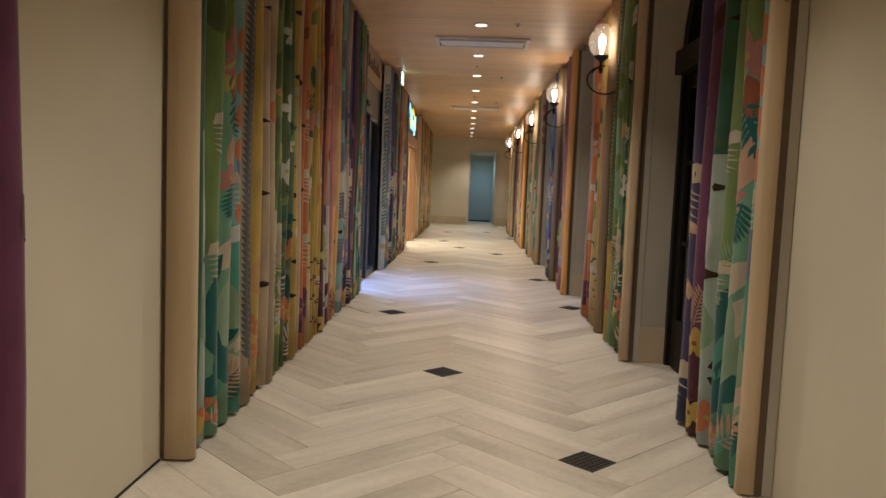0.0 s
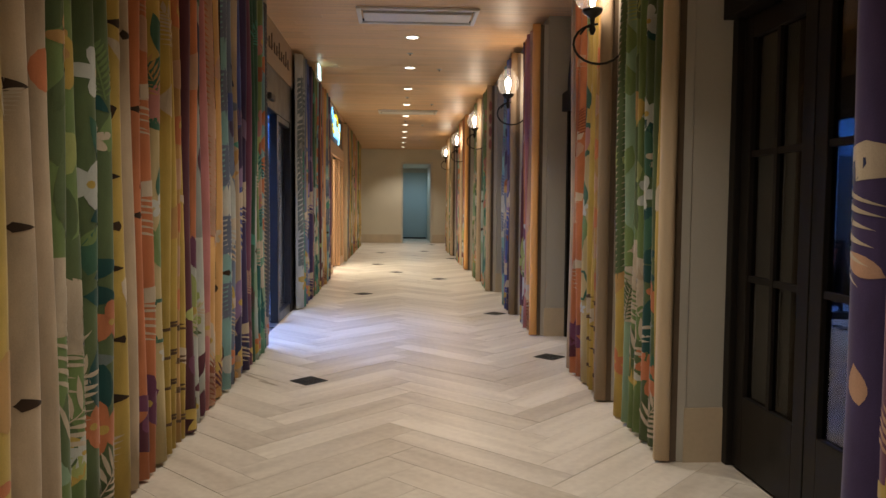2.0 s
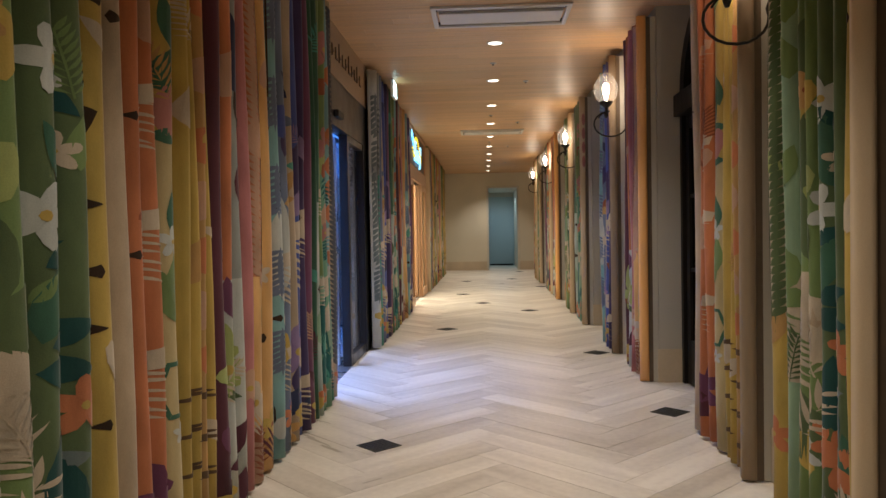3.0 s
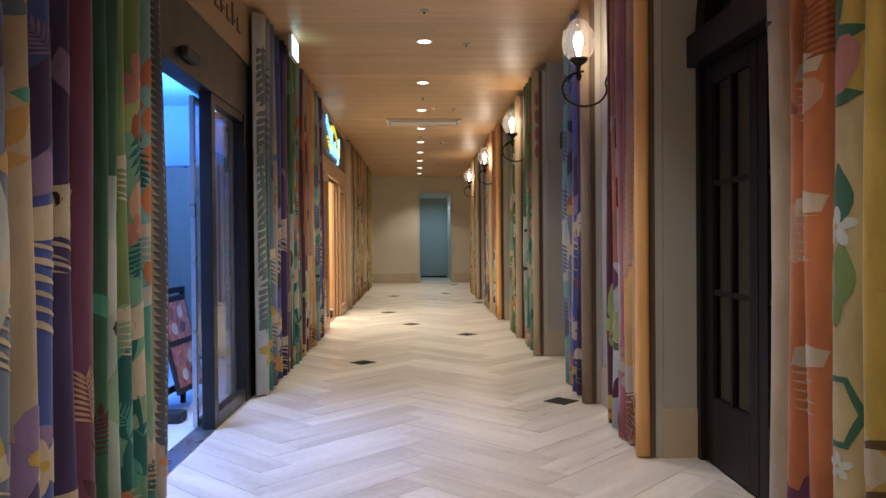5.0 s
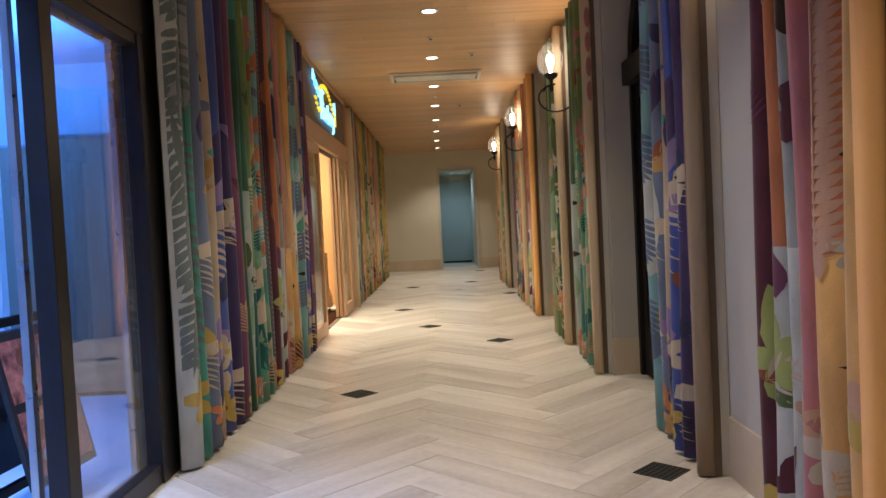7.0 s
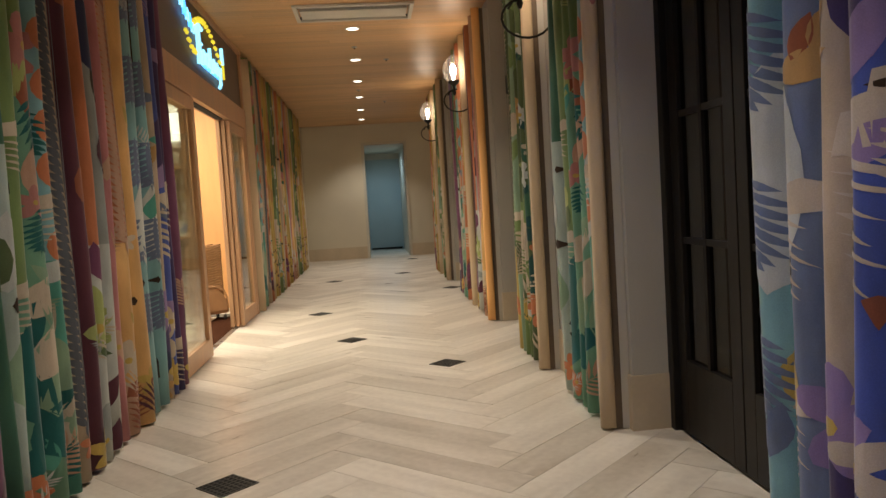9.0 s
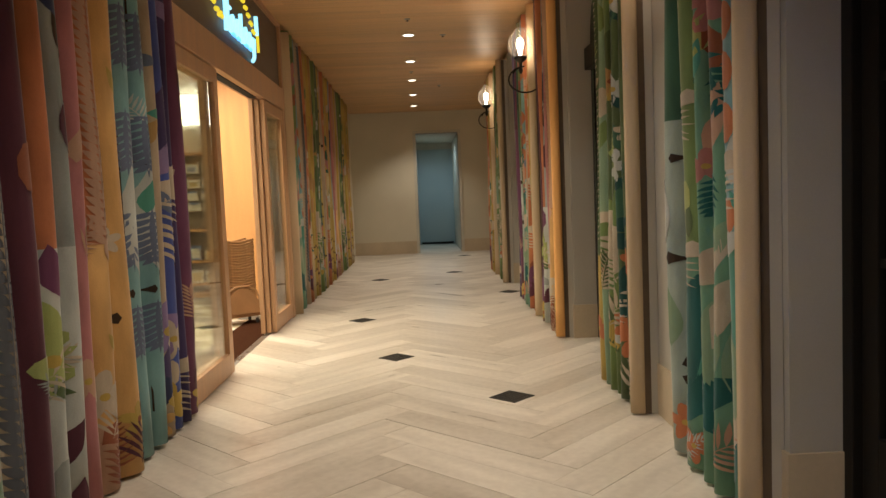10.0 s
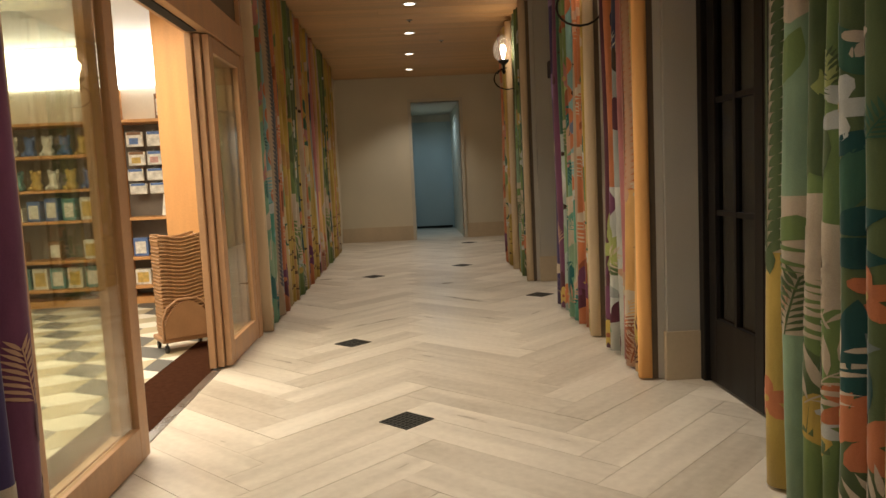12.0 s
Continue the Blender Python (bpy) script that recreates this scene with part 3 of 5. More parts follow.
G_MOT = [("chain", 0.075, 0.86, 2.92, 0, "moss"), ("flower", 0.08, 0.34, 0.08, 0, "orange"), ("comb", 0.22, 0.84, 0.30, 0, "green"), ("frond", 0.22, 0.60, 0.2, 80, "moss"), ("leaf", 0.22, 1.5, 0.2, 70, "green"), ("leaf", 0.22, 2.2, 0.2, 100, "green")]
J_MOT = [("comb", 0.07, 1.24, 0.38, 0, "cream"), ("comb", 0.07, 0.18, 0.36, 0, "cream"), ("leaf", 0.09, 1.10, 0.14, 150, "peach"), ("leaf", 0.10, 0.76, 0.12, 100, "peach"), ("bead", 0.05, 1.36, 0.05, 0, "brown"), ("frond", 0.26, 0.60, 0.18, 80, "peach"), ("flower", 0.27, 0.50, 0.085, 0, "yellow"), ("flower", 0.26, 0.13, 0.085, 30, "yellow"), ("leaf", 0.24, 0.34, 0.26, 80, "maroon"), ("frond", 0.24, 0.16, 0.20, 100, "maroon")]
H_MOT = [("frond", 0.40, 0.04, 0.20, 80, "maroon"), ("frond", 0.30, 0.04, 0.16, 100, "maroon"), ("frond", 0.12, 0.04, 0.18, 90, "maroon")]
NEAR = {"mint": ("lgreen", "teal", "lgreen"), "amber": ("yellow", "peach"), "green": ("moss", "lgreen", "lime"), "moss": ("green", "dgreen"), "dgreen": ("moss", "teal"), "lgreen": ("green", "teal", "cream"), "teal": ("lgreen", "sky", "dteal"), "yellow": ("ochre", "cream"), "beige": ("cream", "peach"),
        "orange": ("peach", "rust"), "ochre": ("yellow", "peach"), "maroon": ("plum", "rust"), "plum": ("maroon",), "purple": ("navy", "lilac"), "blue": ("denim", "navy", "lilac"), "navy": ("blue", "purple"), "white": ("grey", "lgreen"),
        "grey": ("white", "steel"), "pink": ("peach", "flesh"), "peach": ("orange", "cream"), "sky": ("teal", "white", "denim"), "cream": ("beige", "peach", "lime"), "rust": ("orange",), "denim": ("sky", "blue")}
SECTIONS = {"A": (A_COLS, A_MOT), "B": (B_COLS, B_MOT), "C": (C_COLS, C_MOT), "D": (D_COLS, D_MOT), "E": (E_COLS, E_MOT), "F": (F_COLS, F_MOT), "G": (G_COLS, G_MOT), "H": (H_COLS, H_MOT), "J": (J_COLS, J_MOT)}
MOTIF_NAME = {"bead": "printed_bead", "string": "printed_string", "monstera": "printed_leaf", "leaf": "printed_leaf", "frond": "printed_frond", "flower": "printed_flower", "oval": "printed_spot", "patch": "printed_patch", "chain": "printed_leaf_chain", "ring": "printed_ring", "node": "printed_bamboo_node", "comb": "printed_frond"}


def ellipse(cx, cz, ra, rb, ang, n=12):
    c, s = math.cos(ang), math.sin(ang)
    return [(cx + ra * math.cos(t) * c - rb * math.sin(t) * s, cz + ra * math.cos(t) * s + rb * math.sin(t) * c) for t in (2 * math.pi * i / n for i in range(n))]


def pointed(cx, cz, length, width, ang, n=5):
    """A leaf with two pointed ends that starts at cx, cz."""
    c, s = math.cos(ang), math.sin(ang)
    ts = [i / n for i in range(n + 1)]
    loop = [(t * length, width / 2 * math.sin(math.pi * t ** 0.8)) for t in ts] + [(t * length, -width / 2 * math.sin(math.pi * t ** 0.8)) for t in reversed(ts[1:-1])]
    return [(cx + u * c - v * s, cz + u * s + v * c) for u, v in loop]


def motif_pieces(kind, a, z, size, angle, rnd):
    """(convex outline, tone) pairs of one printed motif; tone 1 is its second colour."""
    g = radians(angle)
    if kind == "bead":
        c, s = math.cos(g), math.sin(g)
        return [([(a + u * c - v * s, z + u * s + v * c) for u, v in ((-size * 0.6, 0), (size * 0.5, -size * 0.42), (size * 0.7, 0), (size * 0.5, size * 0.42))], 0)]
    if kind == "string":
        return [([(a - 0.003, z), (a + 0.003, z), (a + 0.003, size), (a - 0.003, size)], 0)]
    if kind == "oval":
        return [(ellipse(a, z, size * 0.55, size, rnd.uniform(-0.1, 0.1)), 0)]
    if kind == "patch":
        return [(ellipse(a, z, size * rnd.uniform(0.7, 1.0), size * 1.4, rnd.uniform(-0.5, 0.5), 9), 0)]
    if kind == "node":
        return [(ellipse(a, z, size, size * 0.10, g, 10), 0), (ellipse(a + size * 0.2, z + size * 0.16, size * 0.6, size * 0.08, g + 0.1, 8), 0)]
    if kind == "ring":
        out = []
        for i in range(6):
            t0, t1 = i * math.pi / 3, (i + 1) * math.pi / 3
            out.append(([(a + size * 0.8 * math.cos(t0), z + size * 1.2 * math.sin(t0)), (a + size * 0.8 * math.cos(t1), z + size * 1.2 * math.sin(t1)),
                         (a + size * 0.6 * math.cos(t1), z + size * math.sin(t1)), (a + size * 0.6 * math.cos(t0), z + size * math.sin(t0))], 0))
        return out
    if kind == "flower":
        out = []
        for i in range(5):
            t = g + 2 * math.pi * i / 5 + 0.3
            reach = size * rnd.uniform(0.50, 0.58)
            out.append((ellipse(a + reach * math.cos(t), z + reach * math.sin(t), size * 0.50, size * 0.29, t + rnd.uniform(-0.15, 0.15), 10), 0))
        out.append((ellipse(a, z, size * 0.16, size * 0.16, 0, 8), 1))
        return out
    if kind == "leaf":
        return [(pointed(a - 0.5 * size * math.cos(g), z - 0.5 * size * math.sin(g), size, size * 0.42, g, 7), 0)]
    if kind == "frond":
        out = [([(a, z), (a + 0.006, z), (a + 0.004 + size * math.cos(g), z + size * math.sin(g)), (a + size * math.cos(g), z + size * math.sin(g))], 0)]
        for i in range(9):
            t = (i + 0.5) / 9
            for side in (-1, 1):
                ln = size * (0.62 - 0.34 * t)
                out.append((pointed(a + t * size * math.cos(g), z + t * size * math.sin(g), ln, size * 0.062, g + side * (1.05 - 0.5 * t), 4), 0))
        return out
    if kind == "monstera":
        h = g + 1.57
        ux, uz = math.cos(h), math.sin(h)
        out = [(pointed(a - size * ux, z - size * uz, size * 2.1, size * 0.22, h, 7), 0)]
        for i, v in enumerate((-0.86, -0.64, -0.42, -0.20, 0.02, 0.24, 0.46, 0.66)):
            reach = (0.56, 0.78, 0.88, 0.90, 0.84, 0.74, 0.58, 0.40)[i]
            for side in (-1, 1):
                out.append((pointed(a + size * v * ux, z + size * v * uz, size * reach, size * 0.17, h - side * (1.10 - 0.05 * i), 5), 0))
        return out
    if kind == "comb":
        q = size / 0.34 * 0.30
        out = [([(a - 0.30 * q, z + 0.24 * q), (a - 0.26 * q, z + 0.50 * q), (a + 0.12 * q, z + 0.60 * q), (a + 0.34 * q, z + 0.52 * q), (a + 0.30 * q, z + 0.30 * q)], 0)]
        for i in range(6):
            ln = q * (0.66 - 0.04 * i) * rnd.uniform(0.7, 1.1)
            out.append((pointed(a - q * (0.32 - 0.012 * i), z + q * (0.28 - 0.125 * i), ln, q * rnd.uniform(0.035, 0.062), g - rnd.uniform(0.22, 0.42) - 0.05 * i, 5), 0))
        return out
    if kind == "chain":
        out = [([(a - 0.004, z), (a + 0.004, z), (a + 0.004, size), (a - 0.004, size)], 0)]
        step = 0.037
        for i in range(int((size - z) / step)):
            for side in (-1, 1):
                out.append((pointed(a + side * 0.003, z + i * step, 0.080, 0.033, radians(90 - side * 50), 5), 0))
        out.append((pointed(a, z + 0.02, 0.1, 0.05, radians(-80), 4), 0))
        return out
    return []


def clip_band(poly, lo, hi):
    for side, edge in ((1, lo), (-1, hi)):
        res = []
        for p, q in zip(poly, poly[1:] + poly[:1]):
            dp, dq = side * (p[0] - edge), side * (q[0] - edge)
            if dp >= 0:
                res.append(p)
            if (dp < 0) != (dq < 0):
                t = dp / (dp - dq)
                res.append((edge, p[1] + t * (q[1] - p[1])))
        poly = res
        if len(poly) < 3:
            return []
    return poly


def hanging(where, width, layout, label, seed, top=2.95, group="printed hangings"):
    """A stiff printed curtain: round folds side by side, each a solid part, with printed motifs that follow the folds.
    Local x runs along the wall, -y into the corridor. layout: (section, first fold, last fold, width) in order."""
    rnd = random.Random(seed)
    root = thing("curtain", where, label, "curtain", group)
    cols, mots, at = [], [], 0.0
    for key, first, last, span in layout:
        section, motifs = SECTIONS[key]
        before = sum(w for w, _ in section[:first])
        chosen = section[first:last]
        drawn = sum(w for w, _ in chosen)
        k = span / drawn
        mots += [(kind, (a - before) * k + at, z, size, g, c, at - 0.01, at + span + 0.01) for kind, a, z, size, g, c in motifs if before - 0.02 <= a <= before + drawn + 0.02]
        cols += [(w * k, bands) for w, bands in chosen]
        at += span
    k = width / at
    folds, a = [], 0.0
    for w, bands in cols:
        n = 2 if w * k > 0.24 else 1
        for _ in range(n):
            folds.append((a, w * k / n, bands, rnd.uniform(0.078, 0.108), rnd.uniform(0, 6.28)))
            a += w * k / n
    for a0, w, bands, _, _ in folds:
        for _ in range(2):
            z = rnd.uniform(0.12, 2.75)
            under = next(c for c, zt in bands if z < zt)
            if under in NEAR and under != "beige":
                spot = (a0 + w * rnd.uniform(0.3, 0.7)) / k
                kind = rnd.choice(("leaf", "leaf", "patch", "frond"))
                mots.insert(0, (kind, spot, z, rnd.uniform(0.07, 0.20) * (0.5 if kind == "patch" else 1.0), rnd.uniform(35, 145), rnd.choice(NEAR[under]), spot - 0.30, spot + 0.30))
    N = 8

    def out_of(fold, u, z):
        a0, w, bands, depth, ph = fold
        sway = 0.007 * math.sin(1.5 * z + ph)
        flat = 0.9 + 0.1 * math.sin(2.3 * z + 2 * ph)
        return a0 + u * w + sway * math.sin(math.pi * u), 0.050 + flat * depth * max(0.0, math.sin(math.pi * u)) ** 0.75

    for fold in folds:
        bands = fold[2]
        lowest = 0.014 + rnd.uniform(0, 0.014)
        levels = sorted({lowest, top, *(z for _, z in bands if z < top), *(0.35 * i for i in range(1, 9))})
        bm = bmesh.new()
        grid = []
        for z in levels:
            grid.append([bm.verts.new((out_of(fold, i / N, z)[0], -out_of(fold, i / N, z)[1], z)) for i in range(N + 1)])
        names = [c for c, _ in bands]
        for r in range(len(levels) - 1):
            mid = 0.5 * (levels[r] + levels[r + 1])
            slot = next(i for i, (_, zt) in enumerate(bands) if mid < zt)
            for i in range(N):
                fc = bm.faces.new((grid[r][i], grid[r][i + 1], grid[r + 1][i + 1], grid[r + 1][i]))
                fc.material_index, fc.smooth = slot, True
        back = [bm.verts.new((x, -0.045, z)) for x, z in ((fold[0], lowest), (fold[0] + fold[1], lowest), (fold[0] + fold[1], top), (fold[0], top))]
        bm.faces.new(grid[0][::-1] + [back[0], back[1]])
        bm.faces.new(grid[-1] + [back[2], back[3]])
        bm.faces.new(back[::-1])
        part("fold", bm, [CLOTH[c] for c in names], root)
    cuts = []
    for fold in folds:
        cuts += [(fold, i / N, (i + 1) / N) for i in range(N)]
    for kind, ma, mz, size, angle, colour, lo, hi in mots:
        pieces = motif_pieces(kind, ma, mz, size, angle, rnd)
        bm = bmesh.new()
        for level, (poly, tone) in enumerate(pieces):
            poly = [(min(max(p, max(lo, 0) + 0.012), min(hi, at) - 0.012) * k, min(max(q, 0.03), top - 0.01)) for p, q in poly]
            pa, pb = min(p for p, _ in poly), max(p for p, _ in poly)
            for fold, u0, u1 in cuts:
                x0, x1 = fold[0] + u0 * fold[1], fold[0] + u1 * fold[1]
                if x1 < pa or x0 > pb:
                    continue
                bit = clip_band(poly, x0, x1)
                vs, seen = [], []
                for p, q in bit:
                    if any(abs(p - sp) + abs(q - sq) < 1e-5 for sp, sq in seen):
                        continue
                    seen.append((p, q))
                    x, o = out_of(fold, (p - fold[0]) / fold[1], q)
                    # chord of the fold between the two cut lines, so that the print never sinks in
                    t = (p - x0) / (x1 - x0)
                    o = (1 - t) * out_of(fold, u0, q)[1] + t * out_of(fold, u1, q)[1]
                    vs.append(bm.verts.new((x, -o - 0.0025 - 0.0004 * (level % 3) - (0.0012 if tone else 0), q)))
                if len(vs) >= 3:
                    fc = bm.faces.new(vs)
                    fc.smooth, fc.material_index = True, tone
        if len(bm.faces):
            bmesh.ops.remove_doubles(bm, verts=bm.verts, dist=0.00012)
            print_part = part(MOTIF_NAME[kind], bm, [CLOTH[colour], CLOTH["rust" if colour in ("yellow", "ochre") else "yellow"]], root, colour_words(kind, colour))
            if kind in ("frond", "comb", "chain", "monstera", "flower", "ring", "node"):
                print_part["kind"] = "stuff"
        else:
            bm.free()
    return root


def colour_words(kind, colour):
    words = {"dteal": "dark teal", "dgreen": "dark green", "pine": "dark pine green", "umber": "dark brown", "lgreen": "light green", "sky": "pale blue-green"}.get(colour, colour)
    return words + " " + {"bead": "bead print", "string": "string print", "monstera": "split leaf print", "leaf": "leaf print", "frond": "palm frond print", "flower": "flower print", "oval": "oval spot print",
                          "patch": "patch print", "chain": "leaf chain print", "ring": "ring print", "node": "bamboo joint print", "comb": "comb-shaped frond print"}[kind]


def end_return(root, side, edge, cloth=None, inner=0.082, side_label="beige end return of the curtain"):
    """The turned-in end of a curtain and, set back behind it, a brown strip for the shaded gap at the wall."""
    bm = bmesh.new()
    ph = 7.0 * edge + 3.0 * inner
    rows = []
    for level in range(13):
        z = 0.012 + 2.943 * level / 12
        sway, bulge = 0.0035 * math.sin(2.1 * z + ph), 0.004 * math.sin(1.3 * z + 2 * ph)
        loop = ((-0.03, -0.146), (0.002, -0.152 + sway), (0.015, -0.148 + sway), (0.024, -0.136 + sway), (0.031 + bulge, -0.5 * (0.136 + inner)), (0.031 + 0.5 * bulge, -inner - 0.010), (0.023, -inner), (-0.03, -inner))
        rows.append([bm.verts.new((edge + side * a, o, z)) for a, o in loop])
    for r0, r1 in zip(rows, rows[1:]):
        for i in range(8):
            fc = bm.faces.new((r0[i], r0[(i + 1) % 8], r1[(i + 1) % 8], r1[i]))
            fc.smooth = 0 < i < 6
    bm.faces.new(rows[0])
    bm.faces.new(rows[-1])
    bmesh.ops.recalc_face_normals(bm, faces=bm.faces)
    part("end_return", bm, cloth or RETURN, root, side_label)
    lo, hi = (edge + 0.001, edge + 0.014) if side > 0 else (edge - 0.014, edge - 0.001)
    back = 0.046 if inner > 0.05 else 0.003
    # shade of the gap put into a brown strip
    part("shadow_gap_strip", boxes((lo, hi, -inner + 0.0005, -back, 0.004, 2.95)), FASCIA, root, "brown strip standing in for the shaded gap behind the curtain end")
    if inner > 0.05:
        part("backing_strip", boxes((lo, hi, -back + 0.0005, -0.003, 0.004, 2.95)), PIER_SHADED, root, "beige strip against the wall")


def on_left(y0, y1, layout, label, seed, start_return=True):
    r = hanging(pose(-WALL, y0, 0, 0, 0, 90), y1 - y0, layout, label, seed, top=2.985)
    if start_return:
        end_return(r, -1, 0.0, None, 0.022)
    return r


def on_right(y0, y1, layout, label, seed, spots=False, cloth=None):
    """y0 is the near end; the print runs from the far end to the near one."""
    r = hanging(pose(WALL, y1, 0, 0, 0, -90), y1 - y0, layout, label, seed, top=2.94)
    w = y1 - y0
    end_return(r, 1, w, cloth)
    if spots:
        for z in (2.12, 2.30, 2.48, 2.66):
            bm = bmesh.new()
            vs = [bm.verts.new((w + 0.0375, -0.106 + p, q)) for p, q in ellipse(0, z, 0.022, 0.075, 0, 14)]
            bm.faces.new(vs)
            part("printed_spot", bm, CLOTH["flesh"], r, "pink oval spot print")
    return r


on_left(0.55, 1.77, [("D", 2, 6, 0.70), ("H", 0, 3, 0.52)], "printed curtain in plum and orange stiff folds", 1, False)
on_left(2.96, 8.385, [("A", 0, 6, 0.95), ("B", 0, 8, 1.21), ("C", 0, 7, 0.68), ("D", 0, 6, 0.91), ("E", 0, 6, 0.89), ("A", 0, 6, 0.785)], "long printed curtain of stiff green, yellow, orange and purple folds", 2)
on_left(10.60, 14.295, [("F", 0, 2, 0.27), ("E", 1, 6, 0.83), ("A", 0, 6, 0.76), ("D", 0, 6, 0.94), ("E", 0, 1, 0.19), ("E", 0, 1, 0.15), ("E", 2, 6, 0.555)], "printed curtain of stiff folds in white, blue, green and orange", 3, False)
on_left(17.89, 24.3, [("A", 2, 6, 0.80), ("C", 0, 7, 0.78), ("B", 2, 8, 0.85), ("C", 0, 7, 0.78), ("D", 1, 6, 0.90), ("B", 0, 8, 1.10), ("C", 2, 7, 0.50), ("C", 0, 7, 0.70)], "long printed curtain of stiff folds in green, yellow and orange", 4)
on_right(2.89, 3.93, [("J", 0, 2, 0.36), ("A", 1, 5, 0.68)], "printed curtain in teal green and plum folds beside a dark door", 5, True)
on_right(UNITS[0] - 0.03, UNITS[0] + 0.79, [("G", 0, 2, 0.27), ("B", 2, 7, 0.55)], "green flowered printed curtain with a leaf chain stripe", 6)
on_right(UNITS[0] + 1.09, UNITS[0] + 2.05, [("B", 7, 8, 0.18), ("C", 0, 7, 0.78)], "orange and yellow printed curtain with bamboo joints", 7, False, RETURN_SHADED)
on_right(UNITS[1] - 0.02, UNITS[1] + 0.75, [("D", 0, 6, 0.77)], "printed curtain in maroon, white, pink and orange folds", 8, False, AMBER_LIT)
on_right(UNITS[1] + 1.33, UNITS[1] + 2.14, [("E", 0, 6, 0.81)], "printed curtain in blue, cream and purple folds", 9, False, RETURN_SHADED)
on_right(UNITS[2] + 0.01, UNITS[2] + 0.83, [("A", 1, 5, 0.82)], "teal green printed curtain with large leaves", 10, True)
on_right(UNITS[2] + 1.35, UNITS[2] + 2.12, [("G", 0, 2, 0.28), ("B", 2, 7, 0.49)], "green flowered printed curtain with a yellow leaf chain stripe", 11)
on_right(UNITS[3], UNITS[3] + 0.78, [("D", 0, 6, 0.78)], "printed curtain in maroon, white, pink and orange folds", 12, False, AMBER_LIT)
on_right(UNITS[3] + 1.10, UNITS[3] + 2.40, [("E", 4, 6, 0.28), ("A", 1, 5, 0.52), ("B", 7, 8, 0.12), ("C", 0, 5, 0.38)], "printed curtain in purple, teal green and ochre folds", 13)
on_right(UNITS[4], UNITS[4] + 0.75, [("G", 0, 2, 0.25), ("B", 2, 7, 0.50)], "green flowered printed curtain", 14)
on_right(UNITS[4] + 1.05, UNITS[4] + 1.82, [("C", 0, 7, 0.77)], "yellow and orange printed curtain", 15)


# ---------------------------------------------------------------- wall lamps
def sconce():
    r = thing("wall_lamp", pose(0, 0, 0), "black iron wall lamp with a clear glass globe, lit", "wall lamp", "corridor wall lamps")
    part("back_plate", boxes((WALL - 0.016, WALL, -0.03, 0.03, 2.22, 2.66), bevel=0.006), IRON, r)
    arm = [(WALL - 0.012, 0, 2.60), (WALL - 0.02, 0, 2.50), (WALL - 0.02, 0, 2.36)]
    cx, cz, rr = 1.14, 2.245, 0.115
    arm += [(cx + rr * 1.35 * math.cos(t), 0, cz + rr * math.sin(t) * 1.05) for t in [radians(20 - 18 * i) for i in range(0, 17)]]
    part("scroll_arm", tube(bmesh.new(), arm, 0.0075, 8), IRON, r, smooth=True)
    hook = [(cx - 0.115 + 0.0, 0, 2.30), (cx - 0.08, 0, 2.345), (cx - 0.035, 0, 2.35)]
    hook += [(1.10, 0, 2.36)]
    part("hook", tube(bmesh.new(), hook, 0.0065, 8), IRON, r, smooth=True)
    stem = lathe(bmesh.new(), [(0.010, 2.30), (0.022, 2.33), (0.012, 2.36), (0.016, 2.40), (0.05, 2.425), (0.062, 2.44), (0.062, 2.455), (0.02, 2.46)], 18, (1.10, 0, 0))
    part("cup", stem, IRON, r, smooth=True)
    globe = lathe(bmesh.new(), [(0.062, 2.452), (0.098, 2.49), (0.114, 2.55), (0.110, 2.61), (0.088, 2.655), (0.068, 2.675), (0.070, 2.69), (0.040, 2.715), (0.012, 2.725)], 28, (1.10, 0, 0))
    g = part("glass_globe", globe, GLOBE, r, "clear glass globe", smooth=True)
    g.visible_shadow = False
    knob = lathe(bmesh.new(), [(0.012, 2.724), (0.016, 2.735), (0.010, 2.75), (0.003, 2.758)], 12, (1.10, 0, 0))
    part("finial", knob, GLOBE, r, smooth=True)
    bulb = lathe(bmesh.new(), [(0.012, 2.462), (0.016, 2.50), (0.030, 2.545), (0.034, 2.58), (0.024, 2.615), (0.006, 2.63)], 16, (1.10, 0, 0))
    b = part("bulb", bulb, BULBGLOW, r, "glowing bulb", smooth=True)
    b.visible_shadow = False
    return r


first = sconce()
first.matrix_basis = pose(0, SCONCE_Y[0], 0)
for y in SCONCE_Y[1:]:
    copy_thing(first, pose(0, y, 0))


